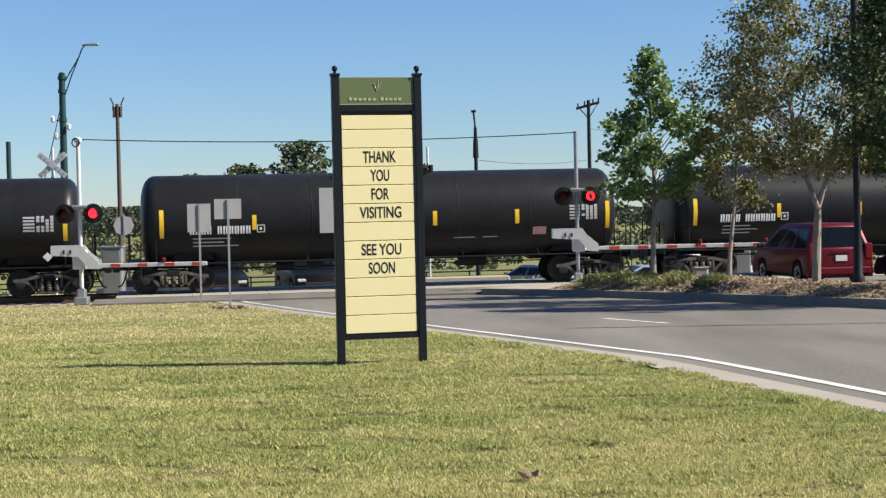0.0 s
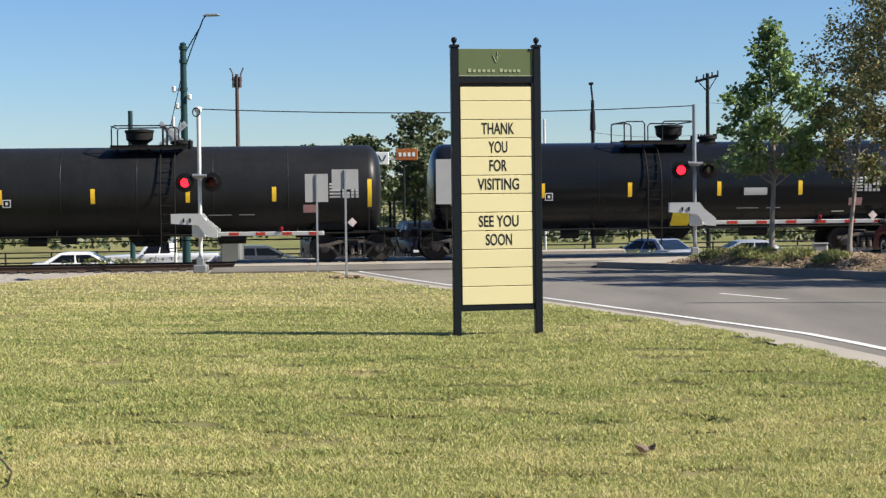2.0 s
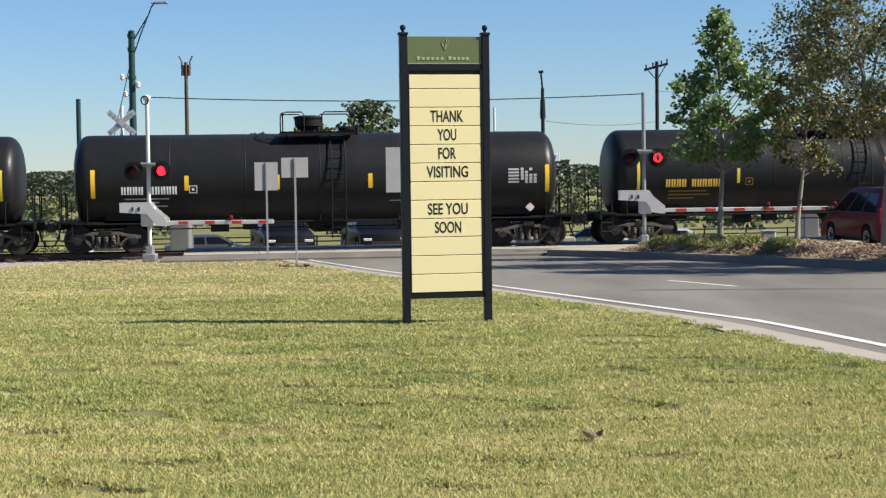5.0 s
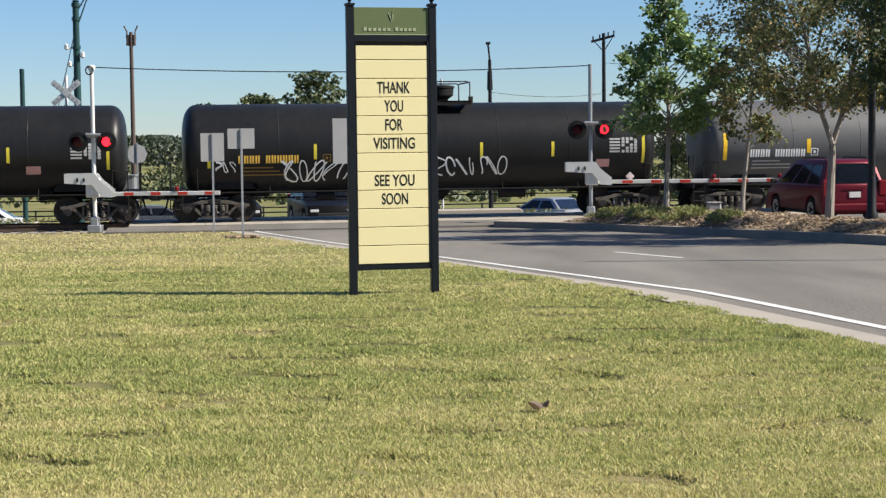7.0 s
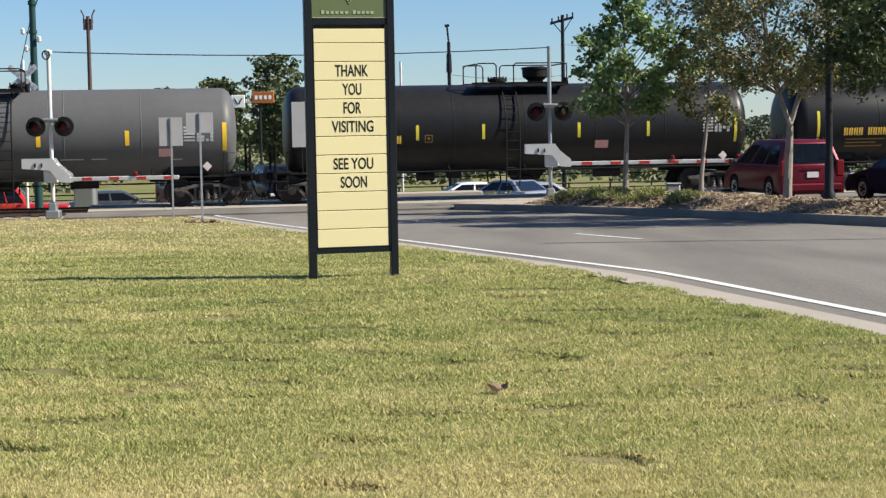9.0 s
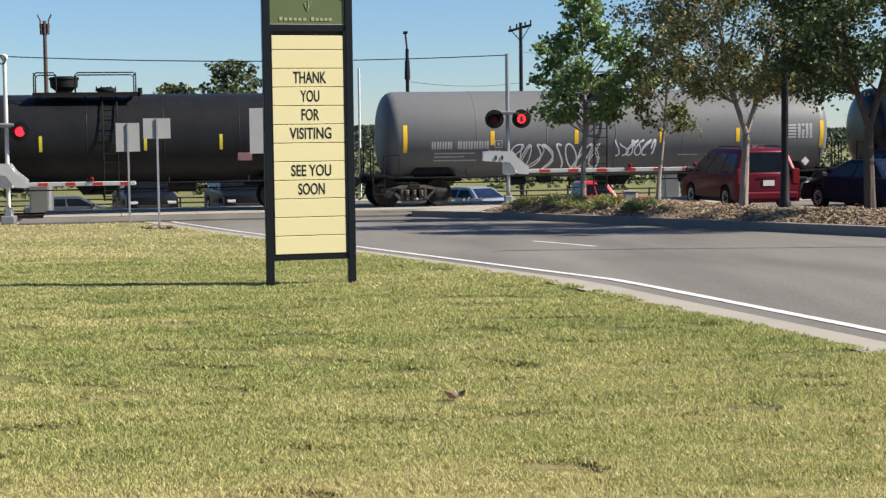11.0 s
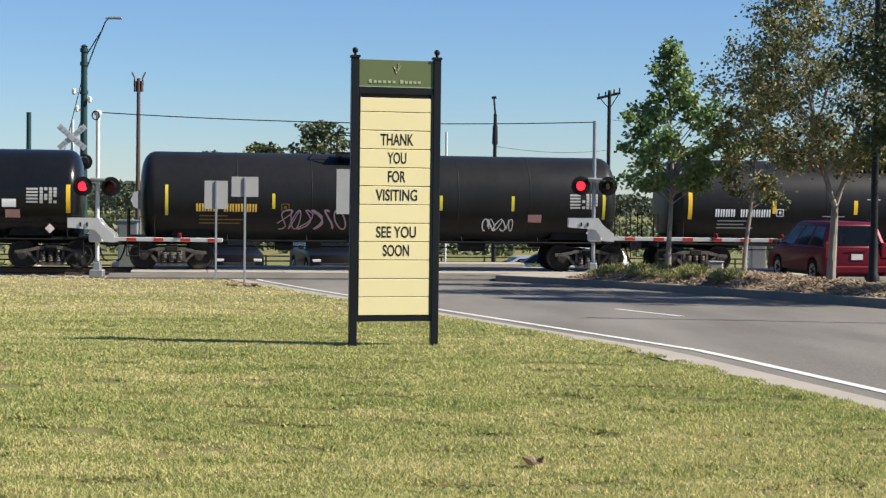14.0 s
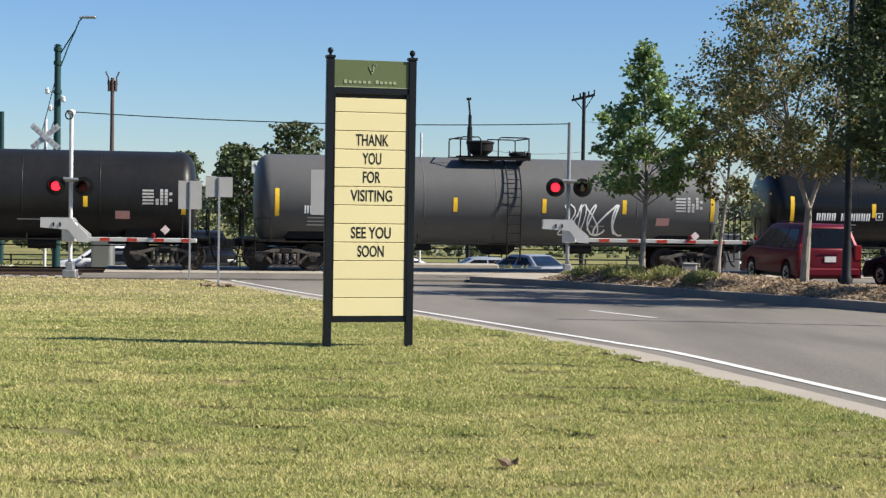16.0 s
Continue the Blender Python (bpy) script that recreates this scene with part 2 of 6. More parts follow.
M = {
    "lawn": turf("lawn_soil", ((0.085, 0.092, 0.034), (0.12, 0.12, 0.046)), ((0.17, 0.15, 0.07), (0.21, 0.175, 0.09))),
    "blade": turf("lawn_blades", ((0.200, 0.245, 0.076), (0.345, 0.366, 0.120)), ((0.505, 0.456, 0.206), (0.61, 0.53, 0.272)), True),
    "field": mk("field_grass", (0.12, 0.136, 0.048), 0.9, other=(0.216, 0.188, 0.084), scale=0.09, amount=0.9, fine=2.0, spec=0.1),
    "asphalt": mk("asphalt", (0.182, 0.167, 0.145), 0.88, other=(0.098, 0.090, 0.078), scale=0.8, amount=0.95, fine=60, bump=0.25, spec=0.3, stretch=(1, 0.16, 1)),
    "scrub_leaf": leafy("scrub_leaves", (0.048, 0.064, 0.028), (0.096, 0.108, 0.048), trans=0.1),
    # distance haze over the far woods is mixed into these dull leaf tones
    "woods_leaf": leafy("hazy_woods", (0.044, 0.0624, 0.0416), (0.076, 0.0944, 0.06), trans=0.1),
    "concrete": mk("concrete", (0.325, 0.292, 0.245), 0.85, other=(0.225, 0.203, 0.170), scale=1.2, fine=40, bump=0.15),
    # kerb base lowered: the shade on its face is put into the colour
    "kerb": mk("kerb_concrete", (0.216, 0.192, 0.164), 0.85, other=(0.128, 0.116, 0.1), scale=2.0, fine=40, bump=0.15),
    "paint_line": mk("road_paint", (0.6, 0.6, 0.576), 0.7, other=(0.4, 0.4, 0.376), scale=3, fine=40, amount=0.6),
    "mulch": mk("mulch", (0.264, 0.2, 0.132), 0.95, other=(0.152, 0.112, 0.072), scale=3, fine=25, amount=0.9, bump=0.9, spec=0.1),
    "chips": leafy("mulch_chips", (0.128, 0.092, 0.06), (0.4, 0.308, 0.204), trans=0.0),
    "ballast": mk("ballast", (0.32, 0.296, 0.264), 0.95, other=(0.176, 0.16, 0.144), scale=8, fine=22, amount=0.9, bump=1.0),
    "rail": mk("rail_steel", (0.096, 0.064, 0.048), 0.6, 0.5, other=(0.056, 0.036, 0.024), scale=4),
    "tie": mk("creosote_tie", (0.056, 0.044, 0.036), 0.9, scale=6, per_object=0.3),
    "sign_black": mk("sign_black_paint", (0.0056, 0.0072, 0.0096), 0.42, other=(0.0096, 0.0112, 0.0136), scale=3, fine=50),
    "sign_cream": mk("cream_panel", (0.72, 0.632, 0.352), 0.5, other=(0.696, 0.6, 0.32), scale=1.5, fine=30, per_object=0.02),
    "sign_green": mk("sage_green_panel", (0.108, 0.136, 0.06), 0.55, other=(0.092, 0.12, 0.052), scale=4),
    "sign_pale": mk("pale_green_print", (0.336, 0.368, 0.224), 0.6),
    "letter": mk("black_letter", (0.016, 0.016, 0.0144), 0.5),
    "black_tank": mk("black_tank_paint", (0.0088, 0.0092, 0.01), 0.40, other=(0.0176, 0.0176, 0.018), scale=0.6, fine=6, amount=0.8, spec=0.20, stretch=(1, 1, 0.35)),
    "gloss_tank": mk("glossy_black_tank_paint", (0.0056, 0.0064, 0.008), 0.24, other=(0.0112, 0.0116, 0.0128), scale=0.6, fine=6, stretch=(1, 1, 0.35)),
    "grey_tank": mk("faded_grey_tank_paint", (0.092, 0.093, 0.094), 0.5, other=(0.066, 0.067, 0.068), scale=0.6, fine=6, stretch=(1, 1, 0.35)),
    "pale_tank": mk("light_grey_tank_paint", (0.132, 0.1344, 0.136), 0.5, other=(0.1, 0.1008, 0.1024), scale=0.6, fine=6, stretch=(1, 1, 0.35)),
    "iron": mk("grimy_black_iron", (0.0056, 0.0056, 0.0056), 0.65, other=(0.016, 0.0144, 0.0128), scale=3, fine=30, amount=0.8, spec=0.2),
    "truck_iron": mk("dusty_cast_steel", (0.048, 0.0424, 0.0376), 0.75, 0.0, other=(0.12, 0.104, 0.088), scale=4, fine=25, amount=0.8, spec=0.25),
    "wheel_steel": mk("worn_wheel_steel", (0.12, 0.108, 0.096), 0.45, 0.4, other=(0.056, 0.048, 0.0416), scale=4),
    "wheel_dark": mk("grimy_wheel_steel", (0.0176, 0.0152, 0.0136), 0.6, 0.0, other=(0.044, 0.036, 0.0304), scale=4, spec=0.3),
    "tape_yellow": mk("yellow_reflective_tape", (0.62, 0.52, 0.05), 0.4, other=(0.52, 0.44, 0.05), scale=3),
    "dim_gold": mk("worn_gold_stencil", (0.22, 0.135, 0.03), 0.7),
    "reflector": mk("amber_reflective_tape", (0.80, 0.48, 0.03), 0.4, other=(0.7, 0.5, 0.05), scale=3),
    "white_mark": mk("white_stencil", (0.86, 0.86, 0.85), 0.6, other=(0.72, 0.72, 0.70), scale=8),
    "gold_mark": mk("gold_stencil", (0.80, 0.50, 0.08), 0.6),
    "grey_mark": mk("worn_pale_stencil", (0.42, 0.42, 0.41), 0.7),
    "pink_mark": mk("faded_pink_placard", (0.62, 0.33, 0.30), 0.6),
    "mauve_spray": mk("mauve_spray_paint", (0.4, 0.288, 0.336), 0.6),
    "yellow_mark": mk("yellow_panel_paint", (0.75, 0.60, 0.05), 0.6),
    "galv": mk("galvanised_steel", (0.336, 0.344, 0.352), 0.45, 0.6, other=(0.264, 0.272, 0.28), scale=6),
    "alu": mk("aluminium_sign_back", (0.288, 0.288, 0.288), 0.5, 0.0, other=(0.232, 0.236, 0.24), scale=3),
    "white_metal": mk("white_painted_metal", (0.576, 0.576, 0.56), 0.5, other=(0.44, 0.44, 0.416), scale=3),
    "red_paint": mk("red_reflective", (0.496, 0.048, 0.032), 0.45, other=(0.4, 0.04, 0.024)),
    "lamp_black": mk("lamp_black", (0.0096, 0.0096, 0.0096), 0.6),
    "lens_dark": mk("unlit_red_lens", (0.07, 0.004, 0.008), 0.4, spec=0.3),
    "lens_lit": mk("lit_red_lens", (0.8, 0.02, 0.03), 0.3, emit=(1.0, 0.015, 0.03, 1.7)),
    "wood_pole": mk("weathered_pole_wood", (0.1, 0.072, 0.064), 0.9, other=(0.064, 0.048, 0.044), scale=2, stretch=(3, 3, 0.3)),
    "green_pole": mk("dark_green_pole", (0.0144, 0.044, 0.044), 0.45, other=(0.02, 0.052, 0.048)),
    "dark_pole": mk("dark_bronze_pole", (0.012, 0.012, 0.0136), 0.5),
    "cable": mk("black_cable", (0.012, 0.012, 0.012), 0.6),
    "bark": mk("pale_bark", (0.288, 0.256, 0.22), 0.9, other=(0.168, 0.144, 0.12), scale=5, fine=30, amount=0.9, bump=0.5, stretch=(1, 1, 0.4)),
    "dark_bark": mk("dark_bark", (0.096, 0.076, 0.06), 0.9, other=(0.056, 0.044, 0.036), scale=5, fine=30, bump=0.5, stretch=(1, 1, 0.4)),
    "leaf_green": leafy("green_leaves", (0.070, 0.130, 0.044), (0.25, 0.335, 0.115), trans=0.27),
    "leaf_olive": leafy("olive_leaves", (0.045, 0.065, 0.022), (0.15, 0.165, 0.06), (0.30, 0.20, 0.07)),
    "leaf_rust": leafy("russet_leaves", (0.048, 0.066, 0.026), (0.195, 0.215, 0.082), (0.42, 0.29, 0.115)),
    # oak crown standing in shade: that shade is in these leaf colours
    "leaf_shaded": leafy("dark_oak_leaves", (0.026, 0.044, 0.015), (0.088, 0.12, 0.038)),
    "leaf_far": leafy("distant_foliage", (0.04, 0.06, 0.024), (0.104, 0.124, 0.052), trans=0.15),
    "shrub": leafy("shrub_leaves", (0.12, 0.144, 0.04), (0.288, 0.28, 0.104), trans=0.2),
    "car_red": mk("red_car_paint", (0.105, 0.004, 0.012), 0.42, 0.3, other=(0.09, 0.003, 0.010), coat=0.05),
    "car_navy": mk("dark_blue_car_paint", (0.008, 0.0128, 0.0256), 0.5, 0.0, coat=0.0, spec=0.08),
    "car_black": mk("black_car_paint", (0.0048, 0.0048, 0.0056), 0.4, 0.0, coat=0.05, spec=0.18),
    "car_white": mk("white_car_paint", (0.624, 0.624, 0.624), 0.3, coat=1.0, amount=0.2),
    "car_silver": mk("silver_blue_car_paint", (0.30, 0.32, 0.36), 0.35, 0.3, coat=0.4),
    "car_grey": mk("grey_car_paint", (0.08, 0.084, 0.088), 0.3, 0.4, coat=1.0),
    "truck_red": mk("bright_red_paint", (0.496, 0.02, 0.016), 0.35, coat=0.7),
    "auto_glass": glassy("tinted_auto_glass", (0.012, 0.0144, 0.0176)),
    "tyre": mk("tyre_rubber", (0.0144, 0.0144, 0.0144), 0.85),
    "alloy": mk("alloy_wheel", (0.4, 0.4, 0.416), 0.35, 0.8),
    "tail": mk("tail_lamp_red", (0.16, 0.008, 0.012), 0.3),
    "headlight": mk("clear_headlamp", (0.6, 0.608, 0.624), 0.15, 0.3, coat=1.0),
    "plate": mk("pale_plate", (0.56, 0.544, 0.528), 0.5),
    "plastic": mk("black_plastic", (0.016, 0.016, 0.0168), 0.6),
    "lid_green": mk("green_plastic_lid", (0.10, 0.19, 0.13), 0.6, other=(0.08, 0.15, 0.10)),
    "debris": mk("dry_brown_leaf", (0.336, 0.264, 0.2), 0.8, other=(0.176, 0.128, 0.096), scale=20),
    "sign_orange": mk("orange_sign_panel", (0.44, 0.136, 0.04), 0.5),
}


# ---- mesh helpers ----
def box(bm, c, s, rz=0.0, bev=0.0, m=None):
    mat = Matrix.Translation(c) @ Matrix.Rotation(rz, 4, "Z") @ Matrix.Diagonal((*s, 1))
    if m is not None:
        mat = m @ mat
    g = bmesh.ops.create_cube(bm, size=1, matrix=mat)
    if bev:
        es = list({e for v in g["verts"] for e in v.link_edges})
        bmesh.ops.bevel(bm, geom=es, offset=bev, segments=1, affect="EDGES", profile=0.5)


def rod(bm, a, b, r, r2=None, seg=8):
    a, b = Vector(a), Vector(b)
    d = b - a
    m = Matrix.Translation((a + b) / 2) @ d.to_track_quat("Z", "Y").to_matrix().to_4x4()
    bmesh.ops.create_cone(bm, cap_ends=True, segments=seg, radius1=r, radius2=r if r2 is None else r2, depth=d.length, matrix=m)


def pipe(bm, pts, r, seg=6):
    """One bent tube through the points."""
    pts = [Vector(p) for p in pts]
    rings = []
    for i, p in enumerate(pts):
        t = (pts[min(i + 1, len(pts) - 1)] - pts[max(i - 1, 0)]).normalized()
        q = t.to_track_quat("Z", "Y")
        rings.append([bm.verts.new(p + q @ Vector((r * math.cos(6.2832 * k / seg), r * math.sin(6.2832 * k / seg), 0))) for k in range(seg)])
    made = []
    for a, b in zip(rings, rings[1:]):
        best = min(range(seg), key=lambda s: sum((a[k].co - b[(k + s) % seg].co).length for k in range(seg)))
        for k in range(seg):
            j = (k + 1) % seg
            made.append(bm.faces.new((a[k], a[j], b[(j + best) % seg], b[(k + best) % seg])))
    made += [bm.faces.new(rings[0]), bm.faces.new(rings[-1])]
    bmesh.ops.recalc_face_normals(bm, faces=made)


def lathe(bm, prof, axis="Z", seg=24, m=None):
    """Turn (radius, height) pairs round an axis."""
    rings = []
    for r, h in prof:
        ring = []
        for i in range(seg):
            a = 2 * math.pi * i / seg
            c, s = r * math.cos(a), r * math.sin(a)
            p = {"Z": (c, s, h), "X": (h, c, s), "Y": (c, h, s)}[axis]
            v = Vector(p)
            ring.append(bm.verts.new(m @ v if m is not None else v))
        rings.append(ring)
    for r0, r1 in zip(rings, rings[1:]):
        for i in range(seg):
            j = (i + 1) % seg
            bm.faces.new((r0[i], r0[j], r1[j], r1[i]))
    for ring in (rings[0], rings[-1]):
        bm.faces.new(ring)
    bmesh.ops.recalc_face_normals(bm, faces=bm.faces)


def prism(bm, prof, y0, y1, m=None):
    """A closed (x, z) outline drawn out from y0 to y1."""
    a = [bm.verts.new(Vector((x, y0, z)) if m is None else m @ Vector((x, y0, z))) for x, z in prof]
    b = [bm.verts.new(Vector((x, y1, z)) if m is None else m @ Vector((x, y1, z))) for x, z in prof]
    fs = [bm.faces.new(a), bm.faces.new(b)]
    for i in range(len(prof)):
        j = (i + 1) % len(prof)
        fs.append(bm.faces.new((a[i], a[j], b[j], b[i])))
    bmesh.ops.recalc_face_normals(bm, faces=fs)


def mesh_of(name, bm, material, smooth=True):
    me = bpy.data.meshes.new(name)
    bm.to_mesh(me)
    bm.free()
    me.materials.append(material)
    if smooth:
        me.polygons.foreach_set("use_smooth", [True] * len(me.polygons))
        me.set_sharp_from_angle(angle=radians(35))
    return me


def part(name, bm, material, parent=None, label="", smooth=True):
    ob = new(name, bm if isinstance(bm, bpy.types.Mesh) else mesh_of(name, bm, material, smooth))
    if parent:
        ob.parent = parent
    if label:
        ob["label"] = label
    return ob


def quads(name, verts, faces, material):
    me = bpy.data.meshes.new(name)
    me.from_pydata(verts, [], faces)
    me.materials.append(material)
    return me


def thing(name, m, label, category, group="", kind=""):
    ob = new(name)
    ob.empty_display_size = 0.2
    ob.matrix_basis = m
    return tagged(ob, label, category, group, kind)


def text_mesh(name, words, cap, width, material):
    """Letters with the built-in font, as a mesh in the xz plane, centred, facing -y."""
    cu = bpy.data.curves.new(name, "FONT")
    cu.body, cu.align_x, cu.align_y, cu.extrude = words, "CENTER", "CENTER", 0.0008
    cu.offset = 0.014
    tmp = bpy.data.objects.new(name, cu)
    scene.collection.objects.link(tmp)
    bpy.context.view_layer.update()
    me = bpy.data.meshes.new_from_object(tmp.evaluated_get(bpy.context.evaluated_depsgraph_get()))
    bpy.data.objects.remove(tmp)
    xs, ys = [v.co.x for v in me.vertices], [v.co.y for v in me.vertices]
    sx, sy = width / (max(xs) - min(xs)), cap / (max(ys) - min(ys))
    cx, cy = (max(xs) + min(xs)) / 2, (max(ys) + min(ys)) / 2
    for v in me.vertices:
        v.co = ((v.co.x - cx) * sx, -v.co.z, (v.co.y - cy) * sy)
    me.materials.clear()
    me.materials.append(material)
    return me


# ---- the lie of the land ----
ROAD_Y = 29.2
ROAD_DIR = Vector((-0.255, 0.967, 0))
ROAD_N = Vector((0.967, 0.255, 0))
TRACK_TILT = radians(9.0)
RAIL_Z = -0.90


def smooth(a, b, x):
    t = min(1.0, max(0.0, (x - a) / (b - a)))
    return t * t * (3 - 2 * t)


def off(x, y):
    """Distance to the right of the road's near edge line."""
    return x * ROAD_N.x + (y - ROAD_Y) * ROAD_N.y


def spot(o, y):
    """The place at a distance o from the edge line, y metres out."""
    return (o - (y - ROAD_Y) * ROAD_N.y) / ROAD_N.x


def before_track(x, y):
    """How far this side of the track's centre line."""
    return (58.0 + x * math.tan(TRACK_TILT) - y) * math.cos(TRACK_TILT)


def base_z(x, y):
    z = -0.08 - 0.0285 * max(0.0, min(y, 52.0) - 19.0) - 0.04 * max(0, min(1, (y - 52) / 2))
    d = -before_track(x, y)
    return z - float(np.interp(d, (3, 14, 22, 32, 39), (0, 0.572, 1.43, 1.50, 1.87)))


def level_turf(x, y):
    """How even the turf lies: smooth beside the tall sign."""
    return 1 - 0.9 * smooth(17.6, 18.6, y) * smooth(23.0, 21.0, y) * smooth(0.6, -0.4, x)


def lawn_z(x, y):
    bumps = 0.008 * noise.noise((x * 0.35, y * 0.35, 0)) + 0.012 * noise.noise((x * 1.0, y * 1.5, 7)) + 0.008 * noise.noise((x * 2.6, y * 3.6, 8))
    bumps -= 0.040 * smooth(0.22, 0.38, noise.noise((x * 1.5, y * 2.3, 11)))
    return base_z(x, y) + bumps * level_turf(x, y) - 0.5 * smooth(-13.2, -17, x) * smooth(34, 46, y)


def road_z(x, y):
    return base_z(x, y) - 0.03 * (1 - smooth(40, 53, y)) + 0.06 * smooth(50, 54, y) * smooth(-9, -4, -abs(before_track(x, y)))


def sheet(name, xs, ys, zf, material, keep=None):
    vs, fs, idx = [], [], {}
    for j, y in enumerate(ys):
        for i, x in enumerate(xs):
            idx[i, j] = len(vs)
            vs.append((x, y, zf(x, y)))
    for j in range(len(ys) - 1):
        for i in range(len(xs) - 1):
            if keep is None or keep((xs[i] + xs[i + 1]) / 2, (ys[j] + ys[j + 1]) / 2):
                fs.append((idx[i, j], idx[i + 1, j], idx[i + 1, j + 1], idx[i, j + 1]))
    me = quads(name, vs, fs, material)
    me.polygons.foreach_set("use_smooth", [True] * len(me.polygons))
    return new(name, me)


def strip(name, o0, o1, y0, y1, n, dz, material, parent=None):
    """A strip along the road between two distances from its edge line."""
    vs, fs = [], []
    for k in range(n + 1):
        y = y0 + (y1 - y0) * k / n
        for o in (o0, o1):
            x = spot(o, y)
            vs.append((x, y, road_z(x, y) + dz))
    for k in range(n):
        fs.append((2 * k, 2 * k + 1, 2 * k + 3, 2 * k + 2))
    ob = new(name, quads(name, vs, fs, material))
    if parent:
        ob.parent = parent
    return ob


def uneven(a, b, n, p=1.0):
    return [a + (b - a) * (k / n) ** p for k in range(n + 1)]


gx = uneven(-2400, -60, 14, 0.4) + uneven(-55, 55, 44) + uneven(60, 2400, 14, 2.5)
gy = uneven(-600, -20, 8, 0.4) + uneven(-15, 130, 58) + uneven(135, 2600, 16, 2.5)
ground = sheet("ground", gx, gy, lambda x, y: min(base_z(x, y), lawn_z(x, y)) - 0.26, M["field"])
tagged(ground, "dry green and straw-coloured field grass", "ground", kind="structure")


# rows across the lawn that end exactly on the gutter
vs, fs = [], []
ly = uneven(-8, 6, 8) + uneven(6.4, 30, 170) + uneven(30.2, 53.2, 90)
LN = 190
for y in ly:
    x1 = spot(-0.55, y)
    x0 = -26.0
    for k in range(LN + 1):
        x = x1 + (x0 - x1) * (k / LN) ** 1.2
        vs.append((x, y, lawn_z(x, y) - 0.004 - 0.02 * smooth(0.6, 0.0, x1 - x)))
for j in range(len(ly) - 1):
    for k in range(LN):
        a = j * (LN + 1) + k
        x, y = vs[a][0], vs[a][1]
        if before_track(x, y) > 4.4 - 1.2 * smooth(-10, -11.5, x) + 4.0 * smooth(-14, -16.5, x):
            fs.append((a, a + LN + 1, a + LN + 2, a + 1))
me = quads("lawn", vs, fs, M["lawn"])
me.polygons.foreach_set("use_smooth", [True] * len(me.polygons))
lawn = tagged(new("lawn", me), "mown lawn of green and straw-coloured grass", "lawn", kind="structure")


road = tagged(strip("road", -0.1, 10.2, -10, 92, 80, 0.0, M["asphalt"]), "grey worn asphalt road with white lines", "road", kind="structure")
road_2 = tagged(strip("road", 13.6, 34.0, -10, 54, 60, 0.14, M["asphalt"]), "grey worn asphalt road beyond the median", "road", kind="structure")
road_3 = tagged(strip("road", 10.2, 34.0, 54, 92, 30, 0.0, M["asphalt"]), "grey worn asphalt road beyond the crossing", "road", kind="structure")
gutter = tagged(strip("gutter", -0.58, -0.1, -10, 53, 60, 0.012, M["concrete"]), "pale concrete gutter along the lawn", "gutter", kind="structure")
line = tagged(strip("edge_line", 0.22, 0.35, -10, 55, 60, 0.006, M["paint_line"]), "white painted road edge line", "road marking", kind="structure")
for y0 in (16.9, 28.7, 40.6):
    d = tagged(strip("lane_dash", 3.76, 3.88, y0, y0 + 3.0, 4, 0.006, M["paint_line"]), "white painted lane dash", "road marking", "lane dashes", "structure")

# ---- median ----
def near_off(y):
    """The near kerb's distance from the edge line; the bed narrows to a nose at the crossing."""
    return float(np.interp(y, (40, 44, 47, 50, 51.6, 52.3), (9.8, 9.62, 9.3, 8.85, 8.2, 7.5)))


med = thing("median", pose(0, 0, 0), "raised median bed with concrete kerb and bark mulch", "median", kind="structure")
NEAR = [(spot(near_off(y), y), y) for y in (6, 12, 18, 24, 30, 36, 40, 44, 47, 48.5, 50, 50.8, 51.6, 52.3)]
FAR = [(spot(7.7, 52.9), 52.9), (spot(9.0, 53.6), 53.6), (spot(11.5, 54.1), 54.1), (spot(13.6, 53.2), 53.2)] + [(spot(13.9, y), y) for y in (50, 42, 34, 26, 18, 6)]
RING = NEAR + FAR


def inset(ring, d):
    out = []
    n = len(ring)
    for i in range(n):
        p0, p1, p2 = Vector(ring[i - 1]), Vector(ring[i]), Vector(ring[(i + 1) % n])
        t = ((p1 - p0).normalized() + (p2 - p1).normalized())
        t = t.normalized() if t.length > 1e-6 else (p2 - p1).normalized()
        nrm = Vector((t.y, -t.x))
        out.append((p1.x + nrm.x * d, p1.y + nrm.y * d))
    return out


INNER = inset(RING, 0.18)
bm = bmesh.new()
n = len(RING)
low = [bm.verts.new((x, y, road_z(x, y) - 0.05)) for x, y in RING]
top = [bm.verts.new((x, y, road_z(x, y) + 0.19)) for x, y in inset(RING, 0.02)]
inn = [bm.verts.new((x, y, road_z(x, y) + 0.20)) for x, y in INNER]
inb = [bm.verts.new((x, y, road_z(x, y) + 0.05)) for x, y in INNER]
for i in range(n):
    j = (i + 1) % n
    for a, b in ((low, top), (top, inn), (inn, inb)):
        bm.faces.new((a[i], a[j], b[j], b[i]))
bmesh.ops.recalc_face_normals(bm, faces=bm.faces)
part("kerb", bm, M["kerb"], med, "weathered concrete kerb, base darkened for shade", smooth=False)


def mound_z(x, y):
    o = off(x, y)
    near = near_off(y)
    rise = min(smooth(near, near + 1.2, o), smooth(13.8, 12.8, o)) * smooth(52.0, 49.0, y)
    return road_z(x, y) + 0.14 + (0.25 + 0.10 * smooth(40, 47, y)) * rise + 0.05 * noise.noise((x * 1.3, y * 1.3, 3))


